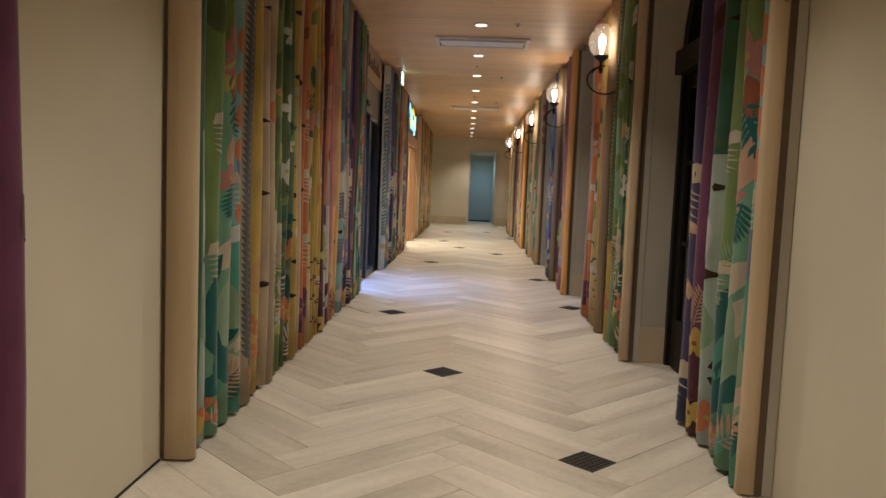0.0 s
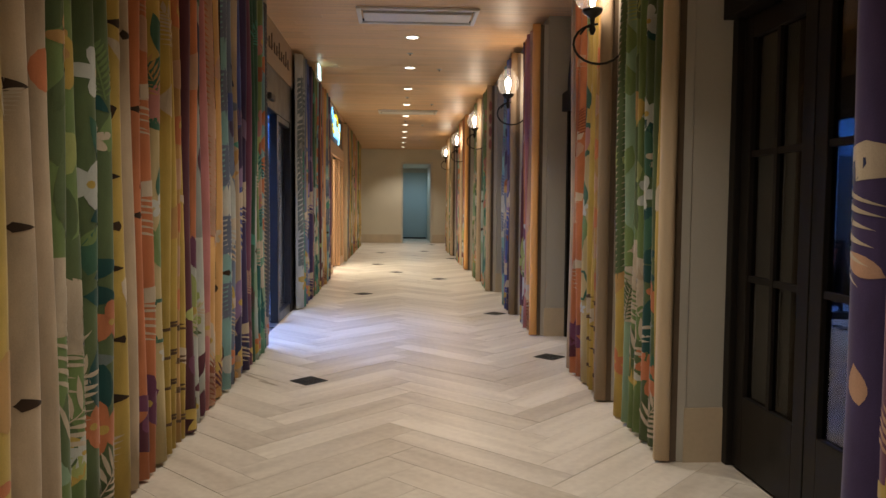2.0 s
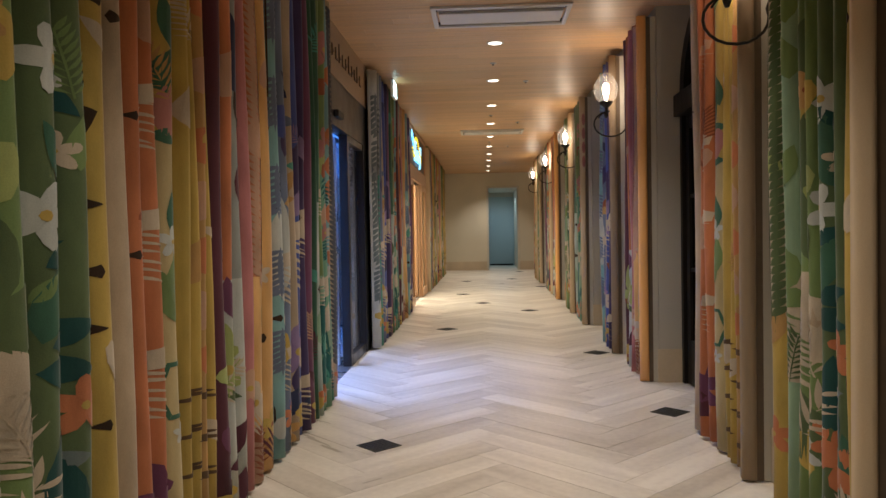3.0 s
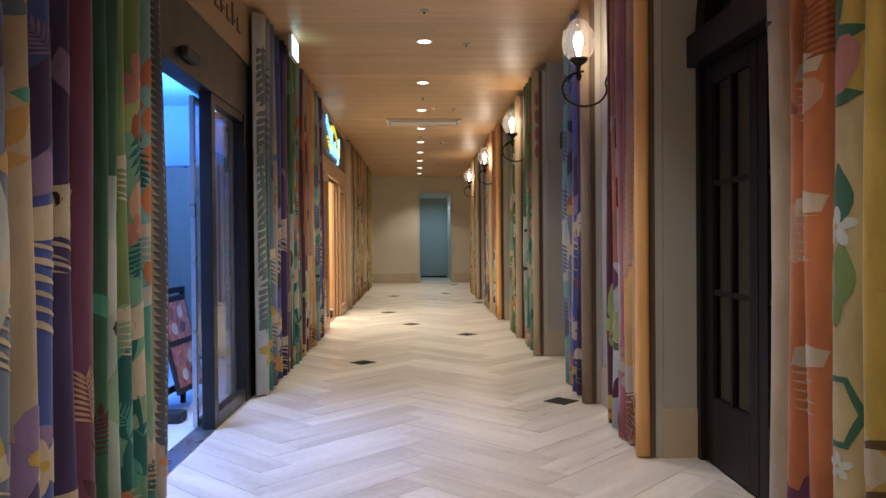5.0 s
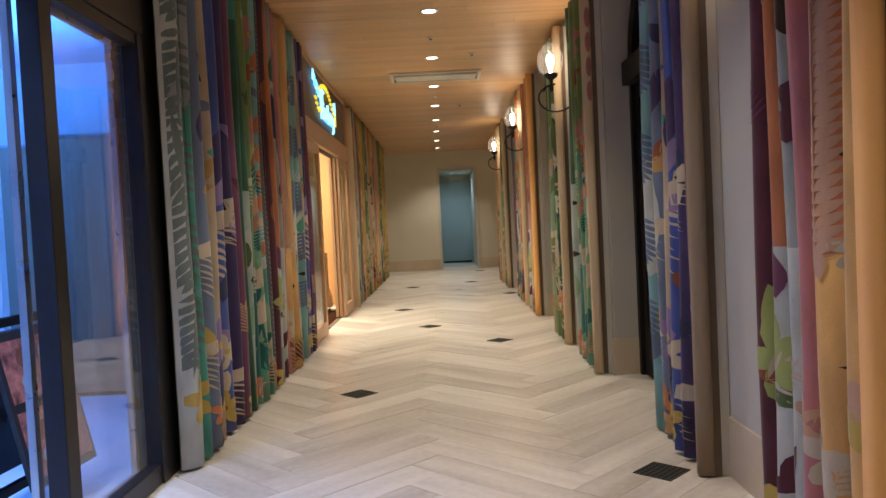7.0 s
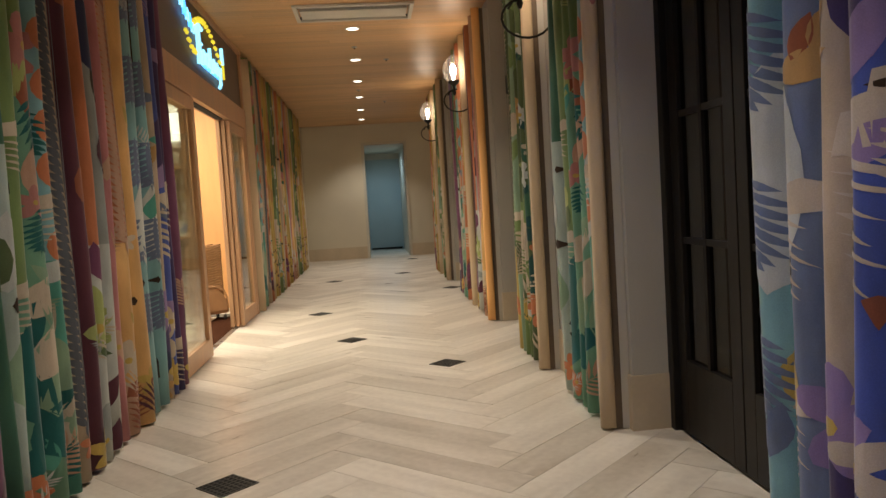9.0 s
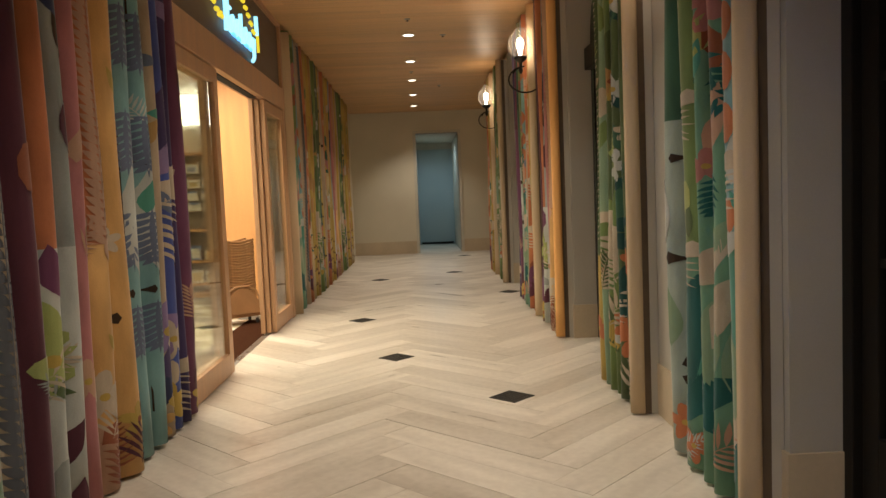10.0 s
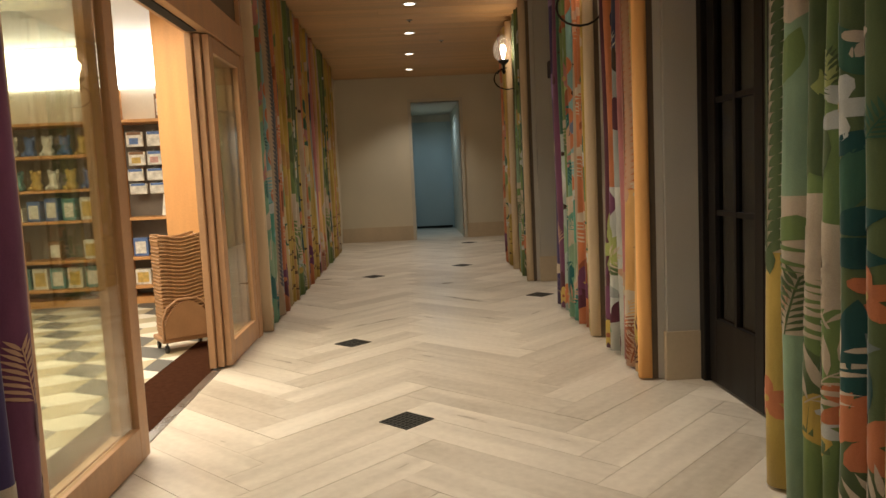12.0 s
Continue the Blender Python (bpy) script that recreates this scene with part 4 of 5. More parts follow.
# ---------------------------------------------------------------- recess doors
def recess_door():
    """Double glazed door of near-black wood with an arched head; local y 0 is the far jamb, towards -y the near one."""
    r = thing("recess_door", pose(0, 0, 0), "closed near-black wooden double door with glazed panes", "door", "recess doors")
    W, X = 1.36, NICHE
    part("frame", boxes((X - 0.05, X + 0.055, -0.06, 0.0, 0, 2.14), (X - 0.05, X + 0.055, -W, -W + 0.06, 0, 2.14), bevel=0.004), DARKWOOD, r)
    part("lintel", boxes((X - 0.10, X + 0.055, -W - 0.02, 0.0, 2.14, 2.31), bevel=0.008), DARKWOOD, r)
    arch = bmesh.new()
    n = 14
    for j in range(n):
        t0, t1 = math.pi * j / n, math.pi * (j + 1) / n
        rin, rout = 0.56, 0.68
        loop = [(-W / 2 + q * math.cos(t), 2.31 + 0.95 * q * math.sin(t)) for q, t in ((rin, t0), (rout, t0), (rout, t1), (rin, t1))]
        a = [arch.verts.new((X - 0.05, p, q)) for p, q in loop]
        b = [arch.verts.new((X + 0.05, p, q)) for p, q in loop]
        arch.faces.new(a)
        arch.faces.new(b[::-1])
        for i in range(4):
            arch.faces.new((a[i], b[i], b[(i + 1) % 4], a[(i + 1) % 4]))
    bmesh.ops.recalc_face_normals(arch, faces=arch.faces)
    part("arch", arch, DARKWOOD, r)
    fan = bmesh.new()
    fan.faces.new([fan.verts.new((X + 0.02, -W / 2 + 0.57 * math.cos(math.pi * i / 20), 2.31 + 0.54 * math.sin(math.pi * i / 20))) for i in range(21)])
    part("fanlight", fan, DARKGLASS, r, "dark glass fanlight")
    part("fan_bar", boxes((X - 0.01, X + 0.03, -W / 2 - 0.014, -W / 2 + 0.014, 2.31, 2.86)), DARKWOOD, r)
    for k in range(2):
        y1 = -0.06 - k * 0.62
        y0 = y1 - 0.62
        leaf = part("leaf", boxes((X - 0.02, X + 0.03, y0 + 0.004, y0 + 0.09, 0.01, 2.13), (X - 0.02, X + 0.03, y1 - 0.09, y1 - 0.004, 0.01, 2.13), (X - 0.02, X + 0.03, y0 + 0.09, y1 - 0.09, 0.01, 0.36), (X - 0.02, X + 0.03, y0 + 0.09, y1 - 0.09, 2.03, 2.13), bevel=0.004), DARKWOOD, r)
        for m in (0.92, 1.50):
            part("glazing_bar", boxes((X - 0.012, X + 0.022, y0 + 0.09, y1 - 0.09, m - 0.014, m + 0.014)), DARKWOOD, leaf)
        mid = 0.5 * (y0 + y1)
        part("glazing_bar", boxes((X - 0.014, X + 0.024, mid - 0.013, mid + 0.013, 0.36, 2.03)), DARKWOOD, leaf)
        for a, b in ((y0 + 0.09, mid - 0.013), (mid + 0.013, y1 - 0.09)):
            for c, d in ((0.36, 0.906), (0.934, 1.486), (1.514, 2.03)):
                part("pane", boxes((X + 0.002, X + 0.008, a, b, c, d)), DARKGLASS, leaf)
    return r


FAR_JAMBS = [b[0] for b in spans[1:]]
first = recess_door()
first.matrix_basis = pose(0, FAR_JAMBS[0], 0)
for y in FAR_JAMBS[1:]:
    copy_thing(first, pose(0, y, 0))


# ---------------------------------------------------------------- ceiling fittings
def downlight():
    r = thing("downlight", pose(0, 0, 0), "round recessed ceiling downlight, lit", "ceiling light", "corridor downlights")
    ring = lathe(bmesh.new(), [(0.062, -0.001), (0.078, -0.001), (0.080, -0.005), (0.066, -0.009), (0.060, -0.004)], 24, (0, 0, 0))
    part("trim_ring", ring, WHITE, r, smooth=True)
    part("lens", lathe(bmesh.new(), [(0.060, -0.0045), (0.0595, -0.0055)], 24, (0, 0, 0)), DISC, r, "glowing lens")
    return r


first = downlight()
first.matrix_basis = pose(DOWN_X, DOWN_Y[0], CEIL)
for y in DOWN_Y[1:]:
    copy_thing(first, pose(DOWN_X, y, CEIL))


def vent():
    r = thing("ceiling_vent", pose(0, 0, 0), "long off-white air outlet in the oak ceiling", "air vent", "ceiling air vents")
    part("frame", boxes((-0.56, 0.56, -0.29, -0.245, -0.022, 0), (-0.56, 0.56, 0.245, 0.29, -0.022, 0), (-0.56, -0.52, -0.245, 0.245, -0.022, 0), (0.52, 0.56, -0.245, 0.245, -0.022, 0), bevel=0.005), VENTWHITE, r)
    part("panel", boxes((-0.50, 0.50, -0.15, 0.15, -0.028, -0.004), bevel=0.005), VENTWHITE, r)
    for y in (-0.2, 0.2):
        part("slot", boxes((-0.52, 0.52, y - 0.045, y + 0.045, -0.006, -0.001)), DARKSLOT, r, "dark air slot")
    part("louvre", boxes((-0.51, 0.51, -0.225, -0.215, -0.02, -0.006)), VENTWHITE, r)
    part("louvre", boxes((-0.51, 0.51, 0.215, 0.225, -0.02, -0.006)), VENTWHITE, r)
    return r


first = vent()
first.matrix_basis = pose(0.09, 8.93, CEIL)
copy_thing(first, pose(0.09, 16.22, CEIL))


def sprinkler():
    r = thing("sprinkler_head", pose(0, 0, 0), "small steel sprinkler head on the ceiling", "sprinkler", "sprinkler heads")
    part("rosette", lathe(bmesh.new(), [(0.032, 0), (0.034, -0.004), (0.02, -0.010), (0.010, -0.012)], 16), STEEL, r, smooth=True)
    part("deflector", lathe(bmesh.new(), [(0.006, -0.012), (0.006, -0.021), (0.014, -0.022), (0.014, -0.024)], 14), IRON, r)
    return r


first = sprinkler()
first.matrix_basis = pose(0.45, 7.9, CEIL)
for x, y in ((0.05, 10.7), (0.45, 11.7), (0.06, 14.3), (0.5, 15.1), (0.06, 17.8), (0.45, 18.6), (0.06, 21.0), (0.5, 22.4)):
    copy_thing(first, pose(x, y, CEIL))


def exit_sign():
    r = thing("exit_sign", pose(-1.09, 11.48, 2.93), "small lit emergency exit sign held flat beside the curtain", "exit sign")
    part("housing", boxes((-0.035, -0.004, -0.16, 0.16, -0.10, 0.09), bevel=0.004), WHITE, r)
    part("panel", boxes((-0.004, 0.002, -0.15, 0.15, -0.09, 0.08)), EXITGLOW, r, "glowing pale panel")
    part("pictogram", boxes((0.0025, 0.004, -0.05, 0.10, -0.07, 0.06)), EXITGREEN, r, "green pictogram block")
    part("bracket", boxes((-0.03, -0.01, -0.02, 0.02, 0.09, 0.10)), STEEL, r)


exit_sign()


def outlet(y):
    r = thing("wall_outlet", pose(WALL - 0.012, y, 0.17), "small steel wall outlet plate in the skirting", "outlet")
    part("plate", boxes((-0.008, 0, -0.035, 0.035, -0.06, 0.06), bevel=0.003), STEEL, r)
    part("socket", boxes((-0.011, -0.0085, -0.014, 0.014, -0.035, 0.035)), WHITE, r)


outlet(9.75)


# ---------------------------------------------------------------- drains
def drain():
    r = thing("floor_drain", pose(0, 0, 0), "square black iron floor grate set cornerwise in the planks", "floor drain", "floor drains")
    s = 0.095
    part("pit", boxes((-s, s, -s, s, -0.012, 0.0014)), PIT, r)
    part("rim", boxes((-s, s, -s, -s + 0.008, 0.0014, 0.004), (-s, s, s - 0.008, s, 0.0014, 0.004), (-s, -s + 0.008, -s + 0.008, s - 0.008, 0.0014, 0.004), (s - 0.008, s, -s + 0.008, s - 0.008, 0.0014, 0.004)), GRATE, r)
    for i in range(1, 7):
        p = -s + i * 2 * s / 7
        part("bar", boxes((p - 0.003, p + 0.003, -s + 0.008, s - 0.008, 0.0014, 0.0036)), GRATE, r)
        part("bar", boxes((-s + 0.008, s - 0.008, p - 0.003, p + 0.003, 0.0014, 0.0032)), GRATE, r)
    return r


DRAINS = [(0.60, 3.19), (-0.132, 4.762), (-0.712, 7.08), (1.172, 7.857), (1.042, 10.302), (-0.57, 12.198), (0.603, 14.279), (-0.115, 15.518), (-0.508, 17.32), (1.158, 19.0), (-0.53, 20.97), (0.60, 21.64), (0.95, 24.85)]
first = drain()
first.matrix_basis = pose(*DRAINS[0], 0, 0, 0, 45)
for x, y in DRAINS[1:]:
    copy_thing(first, pose(x, y, 0, 0, 0, 45))


# ---------------------------------------------------------------- glazed shop front with the cool room
def cool_front():
    X = -WALL - 0.02
    r = thing("sliding_door_front", pose(X, 8.4, 0), "dark bronze glazed shop front with an automatic sliding door, half open", "shop front")
    part("header", boxes((-0.10, 0.03, 0.0, 2.34, 2.17, 2.58), bevel=0.004), BRONZE, r)
    part("door_post", boxes((-0.06, 0.02, 1.21, 1.30, 0.0, 2.17), bevel=0.004), BRONZE, r)
    part("jamb", boxes((-0.10, 0.03, 2.07, 2.34, 0, 2.17), bevel=0.004), BRONZE, r)
    part("jamb", boxes((-0.10, 0.03, 0.0, 0.05, 0, 2.17), bevel=0.004), BRONZE, r)
    part("bottom_rail", boxes((-0.05, 0.02, 1.30, 2.07, 0.0, 0.10), bevel=0.004), BRONZE, r)
    part("top_rail", boxes((-0.05, 0.02, 1.30, 2.07, 2.11, 2.17), bevel=0.004), BRONZE, r)
    p = part("fixed_pane", boxes((-0.018, -0.010, 1.30, 2.07, 0.10, 2.11)), GLASS, r, "clear fixed glass pane")
    p.visible_shadow = False
    leaf = part("sliding_leaf", boxes((-0.120, -0.090, 1.205, 1.24, 0.02, 2.15), (-0.120, -0.090, 2.05, 2.07, 0.02, 2.15), (-0.120, -0.090, 1.24, 2.05, 0.02, 0.06), (-0.120, -0.090, 1.24, 2.05, 2.12, 2.15), bevel=0.002), STEEL, r, "slid-back glass door leaf with steel edges")
    p = part("pane", boxes((-0.109, -0.101, 1.24, 2.05, 0.06, 2.12)), GLASS, leaf)
    p.visible_shadow = False
    part("floor_track", boxes((-0.12, 0.02, 0.05, 2.07, 0.0, 0.006)), STEEL, r)
    part("sensor", boxes((0.03, 0.075, 0.56, 0.80, 2.24, 2.30), bevel=0.012), RUBBER, r, "black door sensor")
    fascia = part("fascia", boxes((-0.08, 0.035, 0.0, 2.34, 2.584, CEIL + 0.01), bevel=0.003), FASCIAWOOD, r, "brown wood sign panel")
    for i in range(11):
        y = 0.35 + i * 0.15
        h = 0.16 if i % 3 == 0 else 0.10
        part("letter", boxes((0.036, 0.046, y, y + 0.018, 2.74, 2.74 + h), (0.036, 0.046, y + 0.018, y + 0.085, 2.74 + (0.04 if i % 2 else 0.0), 2.757 + (0.04 if i % 2 else 0.0))), LETTER, fascia)


cool_front()
structure("cool_room_floor", boxes((-5.2, -1.45, 7.2, 14.2, -0.1, 0.0)), COOLFLOOR, "pale shop floor under cool light", "floor")
structure("cool_room_wall", boxes((-5.3, -5.2, 7.2, 14.2, 0, 2.9), (-5.2, -1.48, 7.1, 7.2, 0, 2.9), (-5.2, -1.48, 14.12, 14.2, 0, 2.9)), WHITE, "white walls of the cool lit room", "wall")
structure("cool_room_ceiling", boxes((-5.3, -1.48, 7.1, 14.2, 2.9, 3.0)), WHITE, "white ceiling of the cool lit room", "ceiling")


def partition(x0, x1, y, h):
    r = thing("room_divider", pose(0.5 * (x0 + x1), y, 0), "grey-brown wooden room divider with a pale edge", "divider", "room dividers")
    w = 0.5 * (x1 - x0)
    part("panel", boxes((-w, w, -0.03, 0.03, 0.03, h), bevel=0.004), PARTWOOD, r)
    part("edge", boxes((w, w + 0.03, -0.035, 0.035, 0.0, h + 0.01), bevel=0.003), WHITE, r, "pale edge strip")
    part("top_strip", boxes((-w, w, -0.035, 0.035, h, h + 0.02)), STEEL, r)
    part("base", boxes((-w, w, -0.025, 0.025, 0.0, 0.03)), RUBBER, r)


partition(-2.99, -1.62, 12.6, 1.985)
partition(-4.4, -2.67, 11.5, 1.93)
partition(-4.4, -3.0, 13.4, 2.03)


def sandwich_board():
    r = thing("sandwich_board", pose(-1.82, 10.22, 0, 0, 0, -4), "black folding sandwich board with two red and white menu sheets", "sign board")
    w = 0.27
    for k, s in enumerate((1, -1)):
        lean = math.atan2(0.20, 0.86)
        face = part("panel", boxes((-0.012, 0.012, -w + 0.03, w - 0.03, 0.16, 0.84), bevel=0.002), SLATE, r, "black board")
        face.matrix_local = pose(s * 0.20, 0, 0, 0, math.degrees(-s * lean), 0)
        fr = part("board_frame", boxes((-0.018, 0.018, -w, -w + 0.03, 0.0, 0.88), (-0.018, 0.018, w - 0.03, w, 0.0, 0.88), (-0.018, 0.018, -w + 0.03, w - 0.03, 0.84, 0.88), (-0.018, 0.018, -w + 0.03, w - 0.03, 0.12, 0.16), bevel=0.003), RUBBER, r)
        fr.matrix_local = face.matrix_local
        if s == 1:
            for z0, z1 in ((0.20, 0.49), (0.53, 0.80)):
                sheet = part("menu_sheet", boxes((0.0125, 0.015, -0.215, 0.215, z0, z1)), MENU, face, "menu sheet with red and white pictures")
                for q in range(4):
                    y = -0.11 + 0.15 * (q % 2)
                    z = z0 + 0.08 + 0.11 * (q // 2)
                    bm = bmesh.new()
                    vs = [bm.verts.new((0.0165, a, b)) for a, b in ellipse(y + 0.03, z, 0.055, 0.042, 0.3 * q, 12)]
                    bm.faces.new(vs)
                    part("picture", bm, CLOTH[("white", "maroon", "rust", "white")[q]], face)
    part("base_weight", boxes((-0.24, 0.24, -0.42, -0.275, 0.0, 0.075), bevel=0.02), RUBBER, r, "long black weighted foot")
    part("strut", boxes((-0.11, 0.11, -0.01, 0.01, 0.40, 0.42)), RUBBER, r)


sandwich_board()


# ---------------------------------------------------------------- timber shop front
def timber_front():
    X = -1.28
    r = thing("timber_shop_front", pose(X, 14.31, 0), "orange-brown timber shop front with sliding glazed doors, open", "shop front")
    L = 3.51
    part("post", boxes((-0.10, 0.03, L - 0.13, L, 0, 2.14), bevel=0.004), SHOPWOOD, r)
    part("head", boxes((-0.12, 0.035, 0.0, L, 2.14, 2.36), bevel=0.005), SHOPWOOD, r)
    part("track_slot", boxes((-0.085, -0.02, 0.95, L - 1.1, 2.132, 2.1395)), DARKSLOT, r)
    fascia = part("fascia", boxes((-0.10, 0.0, 0.0, L, 2.364, CEIL + 0.01)), FASCIA, r, "dark brown sign board")
    part("fascia_frame", boxes((0.0, 0.03, 0.0, 0.07, 2.364, CEIL), (0.0, 0.03, L - 0.07, L, 2.364, CEIL), (0.0, 0.03, 0.07, L - 0.07, CEIL - 0.05, CEIL), bevel=0.003), SHOPWOOD, fascia)
    part("sill_track", boxes((-0.085, -0.035, 0.05, L - 0.13, 0, 0.006)), STEEL, r, "steel floor track")

    def leaf(name, y0, y1, xo, label, w0=0.10):
        lf = part(name, boxes((xo, xo + 0.04, y0, y0 + w0, 0.012, 2.13), (xo, xo + 0.04, y1 - 0.10, y1, 0.012, 2.13), (xo, xo + 0.04, y0 + w0, y1 - 0.10, 0.012, 0.16), (xo, xo + 0.04, y0 + w0, y1 - 0.10, 2.03, 2.13), bevel=0.004), SHOPWOOD, r, label)
        p = part("pane", boxes((xo + 0.016, xo + 0.023, y0 + w0, y1 - 0.10, 0.16, 2.03)), TINT, lf, "glass pane")
        p.visible_shadow = False
        return lf

    leaf("door_leaf", 0.0, 0.94, -0.012, "glazed timber door leaf", 0.05)
    leaf("door_leaf", 0.0, 0.86, -0.058, "glazed timber door leaf slid back", 0.05)
    a = leaf("door_leaf", 2.49, 3.37, -0.012, "glazed timber door leaf")
    leaf("door_leaf", 2.46, 3.34, -0.058, "glazed timber door leaf slid back")
    leaf("door_leaf", 2.43, 3.31, -0.104, "glazed timber door leaf slid back")
    part("pull", boxes((0.0285, 0.031, 2.525, 2.545, 1.0, 1.16), bevel=0.001), STEEL, a, "recessed steel pull")
    # lit sign: script strokes as plain shapes
    def stroke(points, radius, glowing, words):
        part("sign_stroke", tube(bmesh.new(), [(0.03, p, q) for p, q in points], radius, 6), glowing, fascia, words)

    def arch(p, q, w, h, lean=0.0):
        return [(p + w * t + lean * math.sin(math.pi * t), q + h * math.sin(math.pi * t) ** 0.6) for t in [i / 8 for i in range(9)]]

    for i, (p, q, h) in enumerate(((0.74, 2.83, 0.12), (0.83, 2.78, 0.13), (0.92, 2.76, 0.10), (1.00, 2.72, 0.12), (1.09, 2.70, 0.08))):
        stroke(arch(p, q, 0.075, h, 0.01), 0.010, NEONBLUE if i % 2 else NEONWHITE, "blue-white glowing stroke")
        stroke([(p + 0.01, q + h * 0.9), (p + 0.035, q + h * 0.2)], 0.009, NEONBLUE, "blue glowing stroke")
    stroke([(1.30, 2.80), (1.31, 2.62), (1.30, 2.48)], 0.024, NEONWHITE, "pale blue glowing stroke")
    stroke([(1.26, 2.80), (1.36, 2.815), (1.46, 2.80)], 0.018, NEONWHITE, "pale blue glowing stroke")
    stroke([(1.30, 2.66), (1.42, 2.665)], 0.016, NEONWHITE, "pale blue glowing stroke")
    for p, w, h in ((1.42, 0.11, 0.13), (1.57, 0.11, 0.13), (1.84, 0.11, 0.13), (1.99, 0.09, 0.12)):
        stroke(arch(p, 2.49, w, h), 0.017, NEONWHITE, "pale blue glowing stroke")
        stroke([(p + 0.02, 2.49), (p + w, 2.485)], 0.014, NEONBLUE, "blue glowing stroke")
    stroke([(1.75, 2.70), (1.75, 2.50), (1.79, 2.49)], 0.018, NEONWHITE, "pale blue glowing stroke")
    stroke([(2.12, 2.60), (2.15, 2.50), (2.21, 2.60), (2.19, 2.44), (2.12, 2.40)], 0.017, NEONWHITE, "pale blue glowing stroke")
    stroke([(2.33, 2.82), (2.34, 2.66)], 0.020, NEONWHITE, "pale glowing stroke")
    stroke([(2.36, 2.74), (2.37, 2.52)], 0.014, NEONGOLD, "golden glowing stroke")
    for i in range(26):
        t = i / 25
        p, q = 1.14 + 1.10 * t, 2.66 + 0.24 * math.sin(math.pi * (0.16 + 0.80 * t)) - 0.05 * t
        bm = lathe(bmesh.new(), [(0.003, -0.018), (0.014, -0.008), (0.016, 0.004), (0.010, 0.016), (0.003, 0.019)], 7, (0.03, p, q + 0.02 * (i % 2)))
        part("sign_bead", bm, NEONGOLD, fascia, "golden glowing bead")
    for i in range(9):
        t = i / 8
        bm = lathe(bmesh.new(), [(0.003, -0.018), (0.014, -0.008), (0.016, 0.004), (0.010, 0.016), (0.003, 0.019)], 7, (0.03, 0.86 + 0.32 * t, 2.66 - 0.12 * math.sin(math.pi * t * 0.6) + 0.02 * (i % 2)))
        part("sign_bead", bm, NEONGOLD, fascia, "golden glowing bead")
    return r


timber_front()

# shop interior
structure("shop_floor", boxes((-6.6, -1.40, 13.4, 20.4, -0.1, -0.006)), TILEGREY, "floor of rhombus tiles in cream, white and grey", "floor")
structure("shop_wall", boxes((-6.7, -6.6, 13.4, 20.4, 0, 2.75), (-6.6, -1.48, 20.3, 20.4, 0, 2.75), (-6.6, -1.48, 14.2, 14.3, 0, 2.75)), WHITE, "cream walls of the lit shop", "wall")
structure("shop_ceiling", boxes((-6.7, -1.42, 14.2, 20.4, 2.75, 2.85)), WHITE, "cream shop ceiling", "ceiling")
structure("shop_panel", boxes((-2.15, -1.48, 18.5, 18.6, 0, 2.75)), SHOPWALL, "orange-brown timber wall panel", "wall")
structure("threshold_mat", boxes((-1.72, -1.346, 14.36, 17.68, -0.004, 0.0025)), MATTING, "dark brown matting strip inside the shop door", "mat")


def shop_tiles(parent):
    """Rhombus tiles in three tones, one object a tile, sharing three meshes."""
    s = 0.30
    h = s * math.sqrt(3) / 2
    shapes = []
    for k in range(3):
        a0 = math.radians(90 + 120 * k)
        c = [(0, 0), (s * math.cos(a0), s * math.sin(a0)), (s * math.cos(a0) + s * math.cos(a0 + 2.0944), s * math.sin(a0) + s * math.sin(a0 + 2.0944)), (s * math.cos(a0 + 2.0944), s * math.sin(a0 + 2.0944))]
        mx, my = sum(p for p, _ in c) / 4, sum(q for _, q in c) / 4
        c = [(mx + (p - mx) * 0.985, my + (q - my) * 0.985) for p, q in c]
        me = bpy.data.meshes.new("tile")
        me.from_pydata([(p, q, -0.005) for p, q in c] + [(p, q, 0.0) for p, q in c], [], [(4, 5, 6, 7), (0, 1, 5, 4), (1, 2, 6, 5), (2, 3, 7, 6), (3, 0, 4, 7)])
        me.materials.append((TILELIGHT, TILEWHITE, TILEGREY)[k])
        shapes.append(me)
    for j in range(12):
        for i in range(6):
            x = -1.60 - (i + 0.5 * (j % 2)) * 2 * h
            y = 14.62 + j * 1.5 * s
            if x < -4.9 or y > 20.0:
                continue
            for me in shapes:
                ob = new("tile", me)
                ob.parent = parent
                ob.location = (x, y, 0)


shop_tiles(bpy.data.objects["shop_floor"])


SHELF_Y = 19.75


def display_shelf(x0, x1, boards, words):
    r = thing("display_shelf", pose(x0, SHELF_Y, 0), words, "shelf", "shop shelves")
    w = x1 - x0
    part("back_panel", boxes((0, w, 0.36, 0.40, 0, 1.90)), SHELFBACK, r, "grey-brown back panel")
    part("upper_back_panel", boxes((0, w, 0.36, 0.40, 1.90, 2.26)), TILEWHITE, r, "cream upper back panel")
    part("side_panel", boxes((-0.03, 0, 0.0, 0.40, 0, 2.24), bevel=0.003), SHOPWALL, r)
    part("side_panel", boxes((w, w + 0.03, 0.0, 0.40, 0, 2.24), bevel=0.003), SHOPWALL, r)
    for z in boards:
        part("shelf_board", boxes((0, w, 0.02, 0.36, z - 0.03, z), bevel=0.003), SHOPWALL, r)
    part("plinth", boxes((0, w, 0.04, 0.36, 0.0, 0.07), bevel=0.003), SHOPWALL, r)
    part("lit_cove", boxes((0, w, 0.30, 0.355, 2.28, 2.68)), COVE, r, "glowing white cove panel")
    return r


